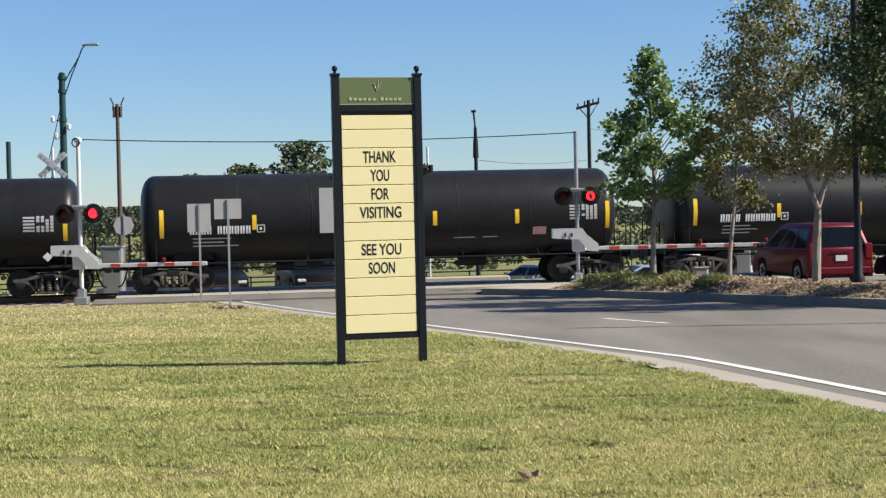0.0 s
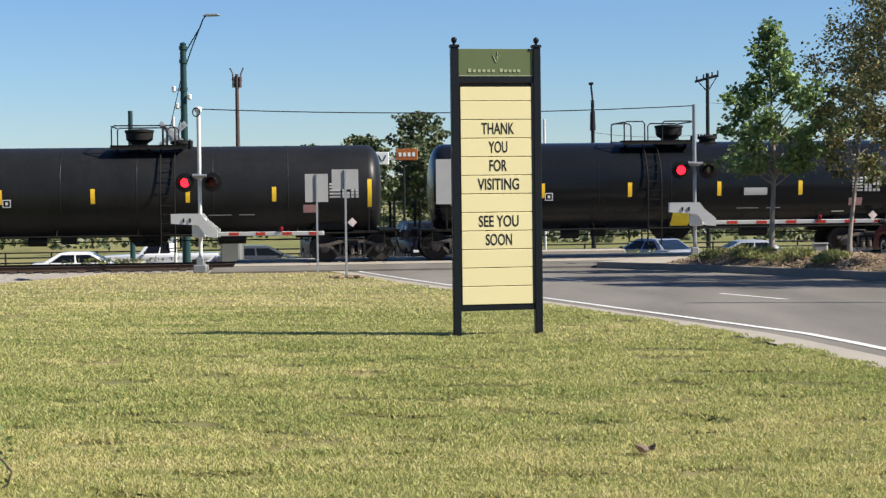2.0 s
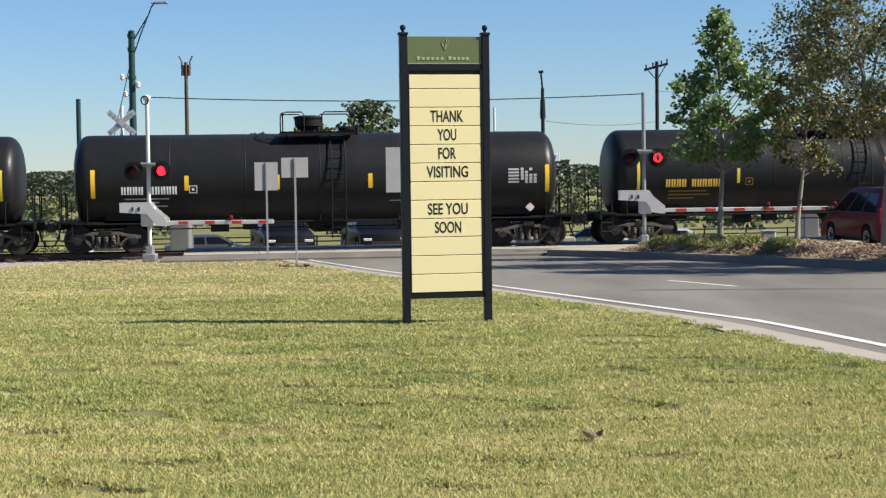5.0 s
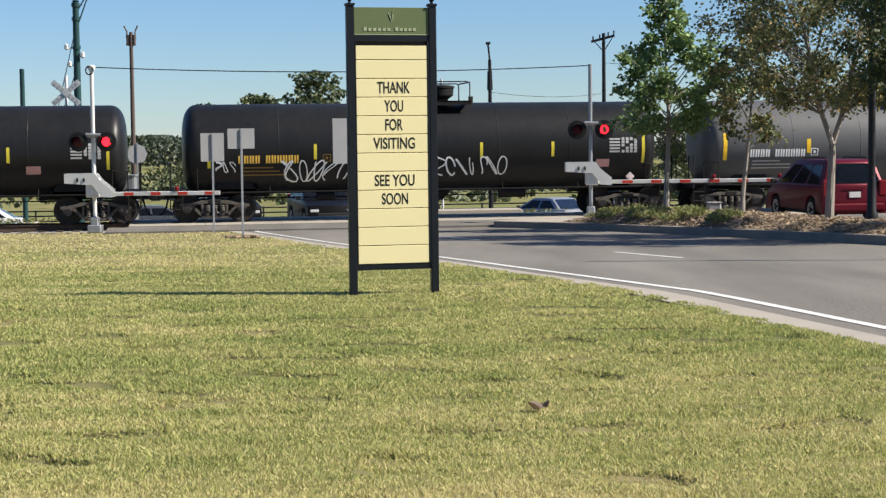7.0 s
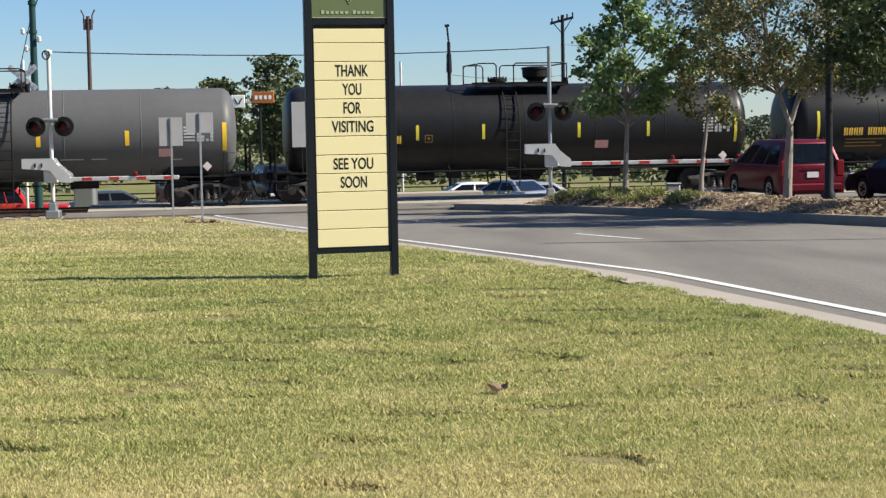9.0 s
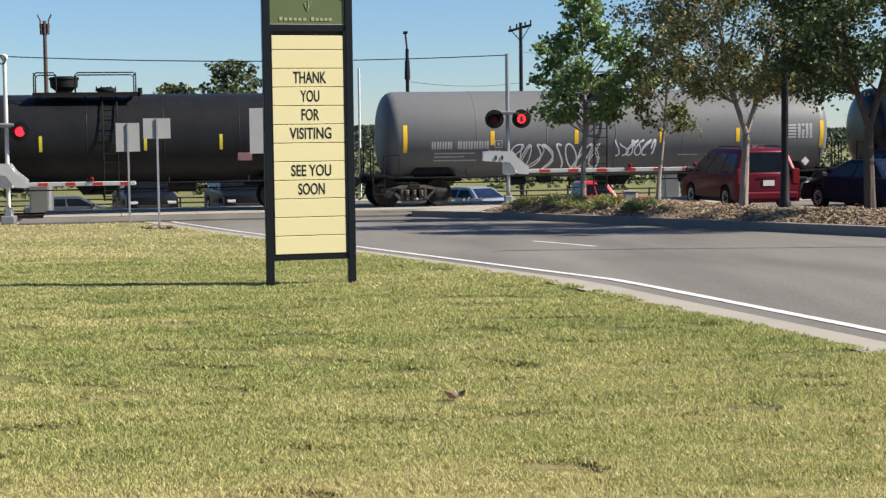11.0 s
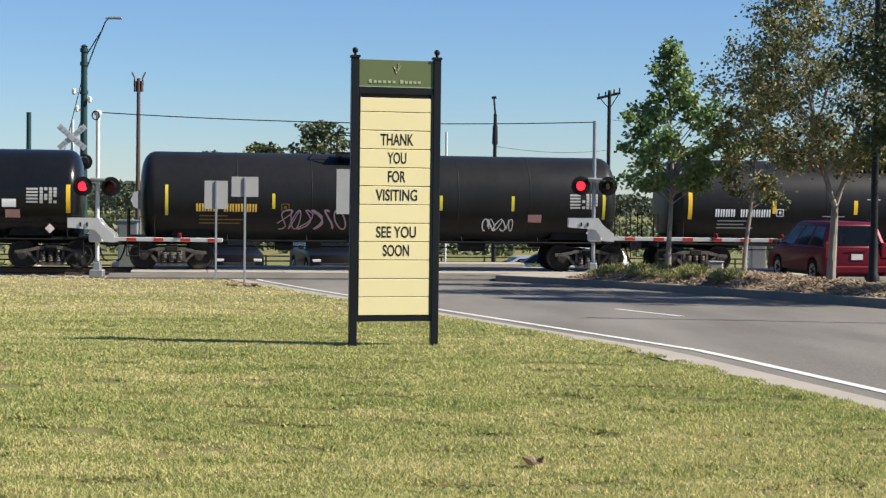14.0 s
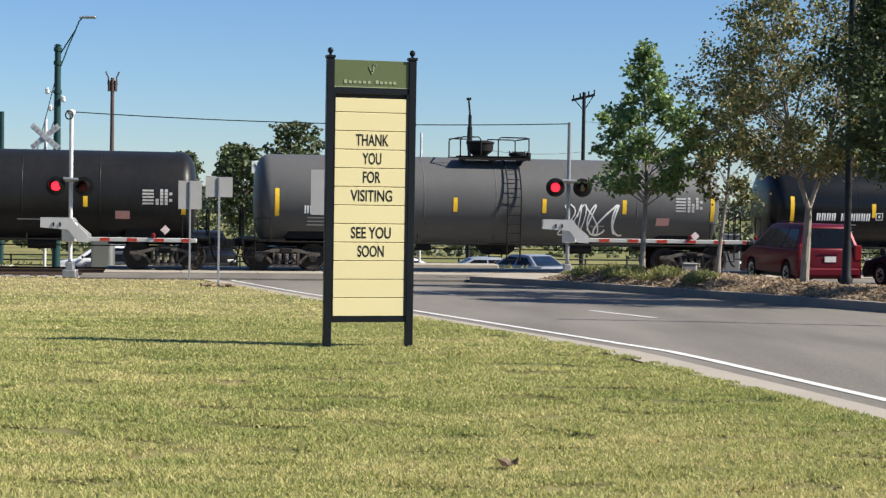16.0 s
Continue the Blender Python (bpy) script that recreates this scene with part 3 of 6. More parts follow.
vs, fs = [], []
my = [6 + 45.2 * k / 150 for k in range(151)]
for y in my:
    o0, o1 = near_off(y) + 0.17, 13.74
    for k in range(19):
        x = spot(o0 + (o1 - o0) * k / 18, y)
        vs.append((x, y, mound_z(x, y)))
for j in range(150):
    for k in range(18):
        a = j * 19 + k
        fs.append((a, a + 1, a + 20, a + 19))
bed = new("mulch_bed", quads("mulch_bed", vs, fs, M["mulch"]))
bed.parent = med
bed["label"] = "brown shredded bark mulch"
for p in bed.data.polygons:
    p.use_smooth = True

# paved nose of the median
bm = bmesh.new()
cap = [p for p in INNER if p[1] > 48.2 and off(*p) < 13.0]
cap.append((spot(13.0, 51.3), 51.3))
cap.append((spot(9.4, 49.0), 49.0))
bm.faces.new([bm.verts.new((x, y, road_z(x, y) + 0.197)) for x, y in cap])
bmesh.ops.triangulate(bm, faces=bm.faces[:])
bmesh.ops.recalc_face_normals(bm, faces=bm.faces)
part("nose_paving", bm, M["concrete"], med, "pale concrete paving on the median's nose", smooth=False)

# loose bark chips
rnd = random.Random(5)
vs, fs = [], []
for _ in range(30000):
    y = rnd.uniform(22, 50.8)
    o = rnd.uniform(near_off(y) + 0.22, 13.7)
    x = spot(o, y)
    z = mound_z(x, y)
    a, l, w = rnd.uniform(0, 6.28), rnd.uniform(0.025, 0.085), rnd.uniform(0.006, 0.016)
    u = Vector((math.cos(a), math.sin(a), rnd.uniform(-0.5, 0.7))) * l
    v = Vector((-math.sin(a), math.cos(a), rnd.uniform(-0.6, 0.6))) * w
    c = Vector((x, y, z + 0.02))
    k = len(vs)
    vs += [tuple(c - u - v), tuple(c + u - v), tuple(c + u + v), tuple(c - u + v)]
    fs.append((k, k + 1, k + 2, k + 3))
chips = tagged(new("bark_chips", quads("bark_chips", vs, fs, M["chips"])), "loose pale bark chips on the median bed", "bark mulch", kind="stuff")

# ---- railway ----
T = pose(0, 58, RAIL_Z, 0, 0, 9)
railway = thing("railway_track", T, "single railway track on pale ballast", "railway track", kind="structure")


def along(name, prof, x0, x1, material, label=""):
    bm = bmesh.new()
    m = Matrix(((0, 1, 0, 0), (1, 0, 0, 0), (0, 0, 1, 0), (0, 0, 0, 1)))
    prism(bm, prof, x0, x1, m)
    return part(name, bm, material, railway, label, smooth=False)


along("ballast_bed", [(-2.7, -0.42), (-1.75, -0.21), (1.75, -0.21), (2.9, -0.55)], -330, 330, M["ballast"], "pale crushed stone ballast")
RAILP = [(-0.07, -0.17), (0.07, -0.17), (0.07, -0.155), (0.012, -0.13), (0.012, -0.045), (0.036, -0.03), (0.036, 0), (-0.036, 0), (-0.036, -0.03), (-0.012, -0.045), (-0.012, -0.13), (-0.07, -0.155)]
for y in (-0.7525, 0.7525):
    along("rail", [(p + y, z) for p, z in RAILP], -330, 330, M["rail"], "rusty steel rail")
bm = bmesh.new()
box(bm, (0, 0, 0), (0.23, 2.6, 0.16), bev=0.012)
tie_me = mesh_of("tie", bm, M["tie"], False)
for k in range(-55, 40):
    t = new("tie", tie_me)
    t.parent = railway
    t.location = (k * 0.55, 0, -0.25)
# crossing panels and the concrete apron of the crossing
cross = thing("level_crossing", pose(0, 0, 0), "concrete panel road crossing over the rails", "level crossing", kind="structure")
bm = bmesh.new()
for y0, y1 in ((-2.6, -0.84), (-0.66, 0.66), (0.84, 2.6)):
    for k in range(13):
        box(bm, (-9.2 + k * 2.44, (y0 + y1) / 2, -0.105), (2.42, y1 - y0, 0.19), m=T)
part("crossing_panels", bm, M["concrete"], cross, "worn concrete panels", smooth=False)
bm = bmesh.new()
box(bm, (5.2, -4.1, -0.165), (32.5, 2.9, 0.25), m=T)
part("apron", bm, M["asphalt"], cross, "", smooth=False)


# ---- the tall sign ----
def big_sign():
    s = thing("monument_sign", pose(-0.53, 19.0, -0.08, 0, 0, 14), "tall black-framed sign with cream letter strips on the lawn", "sign")
    hw = 0.468
    for x in (-hw, hw):
        bm = bmesh.new()
        box(bm, (x, 0, 1.60), (0.085, 0.085, 3.24), bev=0.006)
        box(bm, (x, 0, 3.225), (0.105, 0.105, 0.03), bev=0.006)
        lathe(bm, [(0.016, 3.24), (0.016, 3.262), (0.028, 3.272), (0.034, 3.293), (0.028, 3.314), (0.010, 3.326)], seg=12, m=Matrix.Translation((x, 0, 0)))
        part("post", bm, M["sign_black"], s, "black post with a ball finial")
    for z, h in ((2.855, 0.075), (0.305, 0.065)):
        bm = bmesh.new()
        box(bm, (0, 0, z), (2 * hw - 0.085, 0.06, h), bev=0.004)
        part("crossbar", bm, M["sign_black"], s)
    for x in (-hw + 0.051, hw - 0.057):
        bm = bmesh.new()
        box(bm, (x, -0.014, 1.578), (0.016 if x < 0 else 0.028, 0.053, 2.48), bev=0.003)
        part("side_channel", bm, M["sign_black"], s)
    bm = bmesh.new()
    box(bm, (0, 0, 3.045), (2 * hw - 0.087, 0.05, 0.30), bev=0.003)
    head = part("header_panel", bm, M["sign_green"], s, "sage green header panel with a pale emblem")
    bm = bmesh.new()
    for a, b in (((-0.035, 0.05), (0.0, -0.045)), ((0.0, -0.045), (0.05, 0.075)), ((0.01, -0.01), (0.02, 0.09))):
        rod(bm, (a[0], -0.028, 3.085 + a[1] * 0.85), (b[0], -0.028, 3.085 + b[1] * 0.85), 0.004, seg=4)
    part("emblem", bm, M["sign_pale"], head)
    xs = [-0.30 + 0.054 * k for k in range(6)] + [0.06 + 0.05 * k for k in range(5)]
    for k, x in enumerate(xs):
        bm = bmesh.new()
        h = 0.04 if k in (0, 6) else 0.030
        box(bm, (x, -0.027, 2.935 + h / 2), (0.034, 0.006, h))
        part("name_bar", bm, M["sign_pale"], head, smooth=False)
    bm = bmesh.new()
    box(bm, (0, 0, 2.895), (2 * hw - 0.09, 0.054, 0.008))
    part("pale_edge", bm, M["sign_pale"], head)
    tops = [2.775, 2.615] + [2.615 - 0.2068 * k for k in range(1, 12)]
    strips = []
    for a, b in zip(tops, tops[1:]):
        bm = bmesh.new()
        box(bm, (-0.006, -0.022, (a + b) / 2), (0.812, 0.03, a - b - 0.008), bev=0.003)
        strips.append(part("letter_strip", bm, M["sign_cream"], s))
    bm = bmesh.new()
    box(bm, (0, 0.012, 1.575), (0.80, 0.02, 2.50))
    part("backing", bm, M["letter"], s)
    for words, row, w in (("THANK", 2, 0.375), ("YOU", 3, 0.215), ("FOR", 4, 0.20), ("VISITING", 5, 0.475), ("SEE YOU", 7, 0.455), ("SOON", 8, 0.30)):
        me = text_mesh("lettering", words, 0.128, w, M["letter"])
        ob = new("lettering", me)
        ob.parent = strips[row]
        ob.location = (0.012, -0.0385, (tops[row] + tops[row + 1]) / 2 + 0.004)
        ob["label"] = "black condensed letters reading " + words.lower()
    return s


big_sign()


# ---- tank cars ----
R, ZC, HALF = 1.50, 2.39, 8.03


def on_shell(x, z, lift=0.006):
    h = z - ZC
    r = R + lift
    return Vector((x, -math.sqrt(max(0.01, r * r - h * h)), z))


def decal(bm, x0, x1, z0, z1, skew=0.0, n=3):
    n = max(n, int(abs(z1 - z0) / 0.09) + 1)
    rows = []
    for k in range(n + 1):
        z = z0 + (z1 - z0) * k / n
        d = skew * (k / n)
        rows.append((bm.verts.new(on_shell(x0 + d, z)), bm.verts.new(on_shell(x1 + d, z))))
    for (a, b), (c, d) in zip(rows, rows[1:]):
        bm.faces.new((a, b, d, c))


def ribbon(bm, pts, w):
    """A spray stroke lying on the shell."""
    prev = None
    for i, (x, z) in enumerate(pts):
        a = pts[max(0, i - 1)]
        b = pts[min(len(pts) - 1, i + 1)]
        t = Vector((b[0] - a[0], b[1] - a[1]))
        t = t.normalized() if t.length > 1e-5 else Vector((1, 0))
        nx, nz = -t.y * w, t.x * w
        cur = (bm.verts.new(on_shell(x + nx, z + nz, 0.009)), bm.verts.new(on_shell(x - nx, z - nz, 0.009)))
        if prev:
            bm.faces.new((prev[0], cur[0], cur[1], prev[1]))
        prev = cur


def spray(x0, x1, z0, z1, count, seed, w=0.028):
    """Loose looping strokes, each a mesh of its own."""
    rg = random.Random(seed)
    strokes = []
    for k in range(count):
        cx = x0 + (x1 - x0) * (k + 0.5) / count
        cz, hh, ww = (z0 + z1) / 2, (z1 - z0) / 2, (x1 - x0) / count * 0.75
        a0, turns = rg.uniform(0, 6.28), rg.uniform(0.7, 1.5)
        kx, kz, lean = rg.choice((1, 1, 2)), rg.choice((1, 2, 1.5)), rg.uniform(-0.3, 0.5)
        pts = []
        for i in range(22):
            u = i / 21
            dz = hh * math.sin(a0 + turns * 6.28 * u * kz / 1.5)
            pts.append((cx + ww * math.cos(a0 * 1.7 + turns * 6.28 * u * kx) * 0.6 + lean * dz, cz + dz + rg.uniform(-0.01, 0.01)))
        bm = bmesh.new()
        ribbon(bm, pts, w * rg.uniform(0.5, 0.95))
        strokes.append(bm)
    return strokes


def truck_meshes():
    """Side frame, wheelset and bolster of a freight truck; origin at the truck's centre on the rail."""
    bm = bmesh.new()
    prism(bm, [(-1.13, 0.50), (-1.13, 0.60), (-0.75, 0.64), (-0.42, 0.73), (0.42, 0.73), (0.75, 0.64), (1.13, 0.60), (1.13, 0.50), (0.75, 0.54), (0.42, 0.62), (-0.42, 0.62), (-0.75, 0.54)], -0.06, 0.06)
    for q in (-1, 1):
        prism(bm, [(q * 0.80, 0.55), (q * 0.68, 0.55), (q * 0.34, 0.24), (q * 0.40, 0.14)], -0.055, 0.055)
        prism(bm, [(q * 0.44, 0.66), (q * 0.36, 0.66), (q * 0.36, 0.2), (q * 0.44, 0.2)], -0.055, 0.055)
    prism(bm, [(-0.44, 0.22), (-0.40, 0.13), (0.40, 0.13), (0.44, 0.22)], -0.09, 0.09)
    for x in (-0.89, 0.89):
        rod(bm, (x, -0.14, 0.46), (x, 0.05, 0.46), 0.15, seg=12)
        rod(bm, (x, -0.16, 0.46), (x, -0.13, 0.46), 0.09, seg=8)
    side = mesh_of("side_frame", bm, M["truck_iron"])
    bm = bmesh.new()
    coil = []
    for k in range(6):
        coil += [(0.07, 0.235 + 0.055 * k), (0.098, 0.260 + 0.055 * k)]
    lathe(bm, coil + [(0.07, 0.565)], seg=10, m=Matrix.Translation((0, -0.04, 0)))
    spring = mesh_of("spring", bm, M["wheel_steel"])
    bm = bmesh.new()
    box(bm, (0, 0, 0.66), (0.42, 2.2, 0.20), bev=0.03)
    bolster = mesh_of("bolster", bm, M["iron"])
    bm = bmesh.new()
    rod(bm, (0, -1.0, 0), (0, 1.0, 0), 0.085, seg=10)
    for s in (-1, 1):
        prof = [(0.06, 0.66), (0.16, 0.66), (0.18, 0.70), (0.36, 0.715), (0.38, 0.69), (0.485, 0.69), (0.48, 0.705), (0.460, 0.72), (0.455, 0.815), (0.39, 0.82), (0.37, 0.775), (0.19, 0.755), (0.17, 0.85), (0.06, 0.85)]
        lathe(bm, [(r, s * h) for r, h in prof], "Y", seg=28)
        for k in range(5):
            a = k * 1.2566
            box(bm, (0.27 * math.cos(a), s * 0.77, 0.27 * math.sin(a)), (0.05, 0.012, 0.05))
    wheel = mesh_of("wheelset", bm, M["wheel_dark"])
    return side, spring, bolster, wheel


SIDE, SPRING, BOLSTER, WHEEL = truck_meshes()


def tank_mesh():
    bm = bmesh.new()
    prof = []
    for k in range(9):
        a = (math.pi / 2) * k / 8
        prof.append((max(0.02, R * math.sin(a) ** 0.62), -HALF + 0.50 * (1 - math.cos(a)) ** 1.15))
    for x in (-4.9, -2.45, 0, 2.45, 4.9):
        prof += [(R, x - 0.02), (R + 0.006, x - 0.012), (R + 0.006, x + 0.012), (R, x + 0.02)]
    prof += [(r, -h) for r, h in reversed(prof[:9])]
    lathe(bm, prof, "X", seg=64, m=Matrix.Translation((0, 0, ZC)))
    return mesh_of("tank", bm, M["black_tank"])


TANK = tank_mesh()


def tank_car(variant):
    """The plain car: tank, frame, trucks, platform, ladder. Local x runs along the track."""
    car = thing("tank_car", pose(0, 0, 0), "black railway tank car", "tank car", "freight train")
    tank = part("tank", TANK, None, car)
    for s in (-1, 1):
        bm = bmesh.new()
        box(bm, (s * 6.9, 0, 0.92), (3.5, 0.34, 0.24), bev=0.01)
        box(bm, (s * 6.3, 0, 1.02), (1.5, 2.1, 0.16), bev=0.02)
        prism(bm, [(s * 5.6, 0.98), (s * 7.1, 0.98), (s * 6.9, 1.35), (s * 5.8, 1.35)], -1.05, 1.05)
        part("stub_sill", bm, M["iron"], car, smooth=False)
        bm = bmesh.new()
        box(bm, (s * 8.18, 0, 1.06), (0.55, 2.75, 0.05))
        box(bm, (s * 8.44, 0, 0.97), (0.06, 2.75, 0.20))
        for y in (-1.34, 1.34):
            pipe(bm, [(s * 8.44, y, 0.45), (s * 8.44, y, 1.05)], 0.018)
            pipe(bm, [(s * 8.05, y, 0.45), (s * 8.05, y, 1.05)], 0.018)
            pipe(bm, [(s * 8.05, y, 0.45), (s * 8.44, y, 0.45)], 0.018)
            pipe(bm, [(s * 8.05, y, 0.75), (s * 8.44, y, 0.75)], 0.018)
            box(bm, (s * 7.75, y * 0.96, 1.01), (1.4, 0.10, 0.08))
        part("end_platform", bm, M["iron"], car, smooth=False)
        bm = bmesh.new()
        for y in (-1, 1):
            bm = bmesh.new()
            pipe(bm, [(s * 8.42, y * 1.30, 1.06), (s * 8.42, y * 1.30, 1.98), (s * 8.42, y * 0.75, 1.98), (s * 8.42, y * 0.75, 1.06)], 0.022)
            part("end_handrail", bm, M["iron"], car)
        bm = bmesh.new()
        pipe(bm, [(s * 7.55, -1.36, 1.06), (s * 7.55, -1.36, 1.75), (s * 8.05, -1.25, 1.72), (s * 8.05, -1.3, 1.06)], 0.02)
        part("end_handrail", bm, M["iron"], car)
        bm = bmesh.new()
        box(bm, (s * 8.64, 0, 0.86), (0.5, 0.16, 0.18), bev=0.03)
        box(bm, (s * 8.86, -s * 0.06, 0.86), (0.26, 0.24, 0.30), bev=0.05)
        part("coupler", bm, M["truck_iron"], car)
        bm = bmesh.new()
        hose = [(s * 8.5, -0.42, 0.80), (s * 8.58, -0.44, 0.50), (s * 8.68, -0.44, 0.30), (s * 8.8, -0.42, 0.24)]
        pipe(bm, hose, 0.03)
        part("air_hose", bm, M["lamp_black"], car)
        tr = part("truck", BOLSTER, None, car, "cast steel freight truck")
        tr.location = (s * 7.0, 0, 0)
        for y in (-1.02, 1.02):
            f = part("side_frame", SIDE, None, tr)
            f.location = (0, y, 0)
            if y > 0:
                f.rotation_euler = (0, 0, math.pi)
            for x in (-0.24, 0, 0.24):
                part("spring", SPRING, None, tr).location = (x, y + (0.08 if y > 0 else 0), 0)
        for x in (-0.89, 0.89):
            w = part("wheelset", WHEEL, None, tr)
            w.location = (x, 0, 0.462)
    # long side pipe, bottom outlet and brake gear
    bm = bmesh.new()
    for y in (-1.38, 1.38):
        rod(bm, (-7.4, y, 0.98), (7.4, y, 0.98), 0.025, seg=6)
        for x in (-5.2, -2.6, 0.0, 2.6, 5.2):
            rod(bm, (x, y, 0.98), (x, y * 0.74, 1.24), 0.018, seg=5)
    part("side_handrail", bm, M["iron"], car)
    bm = bmesh.new()
    lathe(bm, [(0.24, 0.62), (0.24, 0.72), (0.15, 0.76), (0.15, 1.0)], seg=14, m=Matrix.Translation((0.3, 0, 0)))
    prism(bm, [(-0.5, 1.0), (-0.15, 0.58), (0.75, 0.58), (1.1, 1.0)], -0.09, 0.09)
    part("bottom_outlet", bm, M["iron"], car)
    bm = bmesh.new()
    rod(bm, (-6.2, 0.35, 0.74), (6.2, 0.35, 0.74), 0.022, seg=5)
    rod(bm, (-3.6, -0.55, 0.80), (-3.0, -0.55, 0.80), 0.15, seg=12)
    rod(bm, (2.6, -0.6, 0.84), (3.5, -0.6, 0.84), 0.19, seg=12)
    box(bm, (-2.3, -0.45, 0.84), (0.5, 0.3, 0.26), bev=0.03)
    for x in (-3.3, 3.05, -2.3):
        box(bm, (x, -0.5, 1.0), (0.1, 0.1, 0.3))
    part("brake_gear", bm, M["iron"], car)
    # top platform
    px0, px1, dome, lad = {"a": (-0.85, 1.62, 0.02, 1.0), "b": (-1.67, 1.66, -0.68, 0.75), "c": (-1.65, 1.60, 0.72, -0.46),
                           "d": (-1.55, 0.92, 0.28, -0.58), "e": (-1.24, 1.22, -0.30, 0.60)}[variant]
    plat = None
    for y in (-0.85, 0.85):
        bm = bmesh.new()
        box(bm, ((px0 + px1) / 2, y, ZC + R + 0.02), (px1 - px0, 0.55, 0.05))
        if plat is None:
            plat = part("platform", bm, M["iron"], car, smooth=False)
        else:
            part("walkway", bm, M["iron"], plat, smooth=False)
        bm = bmesh.new()
        box(bm, ((px0 + px1) / 2, y * 1.3, ZC + R - 0.03), (px1 - px0, 0.04, 0.12))
        part("toe_board", bm, M["iron"], plat, smooth=False)
    for x in (px0 + 0.2, (px0 + px1) / 2, px1 - 0.2):
        bm = bmesh.new()
        box(bm, (x, 0, ZC + R - 0.06), (0.06, 2.2, 0.10))
        part("crossbeam", bm, M["iron"], plat, smooth=False)
    bm = bmesh.new()
    zt = ZC + R + 0.04
    for y in (-1.1, 1.1):
        for x0, x1 in (((px0 + 0.05, px0 + 1.7), (px0 + 1.72, px0 + 2.1)) if variant == "a" else ((px0 + 0.05, px0 + 0.75), (px0 + 1.35, px1 - 0.05))):
            pipe(bm, [(x0, y, zt), (x0, y, zt + 0.56), (x0 + 0.08, y, zt + 0.64), (x1 - 0.08, y, zt + 0.64), (x1, y, zt + 0.56), (x1, y, zt)], 0.024)
    for x in (px0 + 0.05, px1 - 0.05 if variant != "a" else px0 + 1.7):
        pipe(bm, [(x, -1.1, zt + 0.62), (x, 1.1, zt + 0.62)], 0.024)
    part("guard_rail", bm, M["iron"], plat)
    bm = bmesh.new()
    lathe(bm, [(0.27, 0), (0.27, 0.14), (0.44, 0.26), (0.46, 0.50), (0.49, 0.52), (0.49, 0.58), (0.26, 0.62)], seg=22, m=Matrix.Translation((dome, 0, ZC + R - 0.02)))
    part("valve_housing", bm, M["iron"], plat)
    bm = bmesh.new()
    hx = dome + (1.35 if dome < 0.5 else -1.35)
    lathe(bm, [(0.28, 0), (0.28, 0.10), (0.34, 0.12), (0.34, 0.20), (0.16, 0.26)], seg=18, m=Matrix.Translation((hx, 0, ZC + R - 0.02)))
    for k in range(6):
        a = k * 1.047
        rod(bm, (hx + 0.31 * math.cos(a), 0.31 * math.sin(a), ZC + R + 0.1), (hx + 0.31 * math.cos(a), 0.31 * math.sin(a), ZC + R + 0.26), 0.025, seg=6)
    part("manway", bm, M["iron"], plat)
    bm = bmesh.new()
    rod(bm, (px1 + 0.1, -0.4, ZC + R - 0.15), (px1 + 0.1, -0.4, ZC + R + 0.2), 0.08, seg=10)
    part("vent", bm, M["iron"], plat)
    # ladder curved over the near side, with rungs
    for side in (-1, 1):
        bm = bmesh.new()
        for dx in (-0.23, 0.23):
            pts = []
            for k in range(8):
                z = ZC + R - 0.05 - k * (R - 0.05) / 7
                p = on_shell(lad + dx, z, 0.10)
                pts.append((p.x, p.y * -side, p.z))
            pts += [(lad + dx, 1.60 * side, 1.9), (lad + dx, 1.56 * side, 1.2), (lad + dx, 1.5 * side, 0.42)]
            pipe(bm, pts, 0.026)
        for k in range(12):
            z = 0.45 + 0.30 * k
            y = -on_shell(0, z, 0.10).y if z > ZC else (1.6 if z > 1.4 else 1.53)
            rod(bm, (lad - 0.23, y * side, z), (lad + 0.23, y * side, z), 0.015, seg=5)
        part("ladder", bm, M["iron"], car)
    return car


M["placard_white"] = mk("pale_placard", (0.62, 0.52, 0.50), 0.6)
BARS = {}
for key in ("white_mark", "gold_mark", "grey_mark"):
    bm = bmesh.new()
    for a in (0.0, 0.085):
        decal(bm, a, a + 0.058, 1.92, 2.18, n=2)
    BARS[key] = mesh_of("reporting_bar", bm, M[key], False)


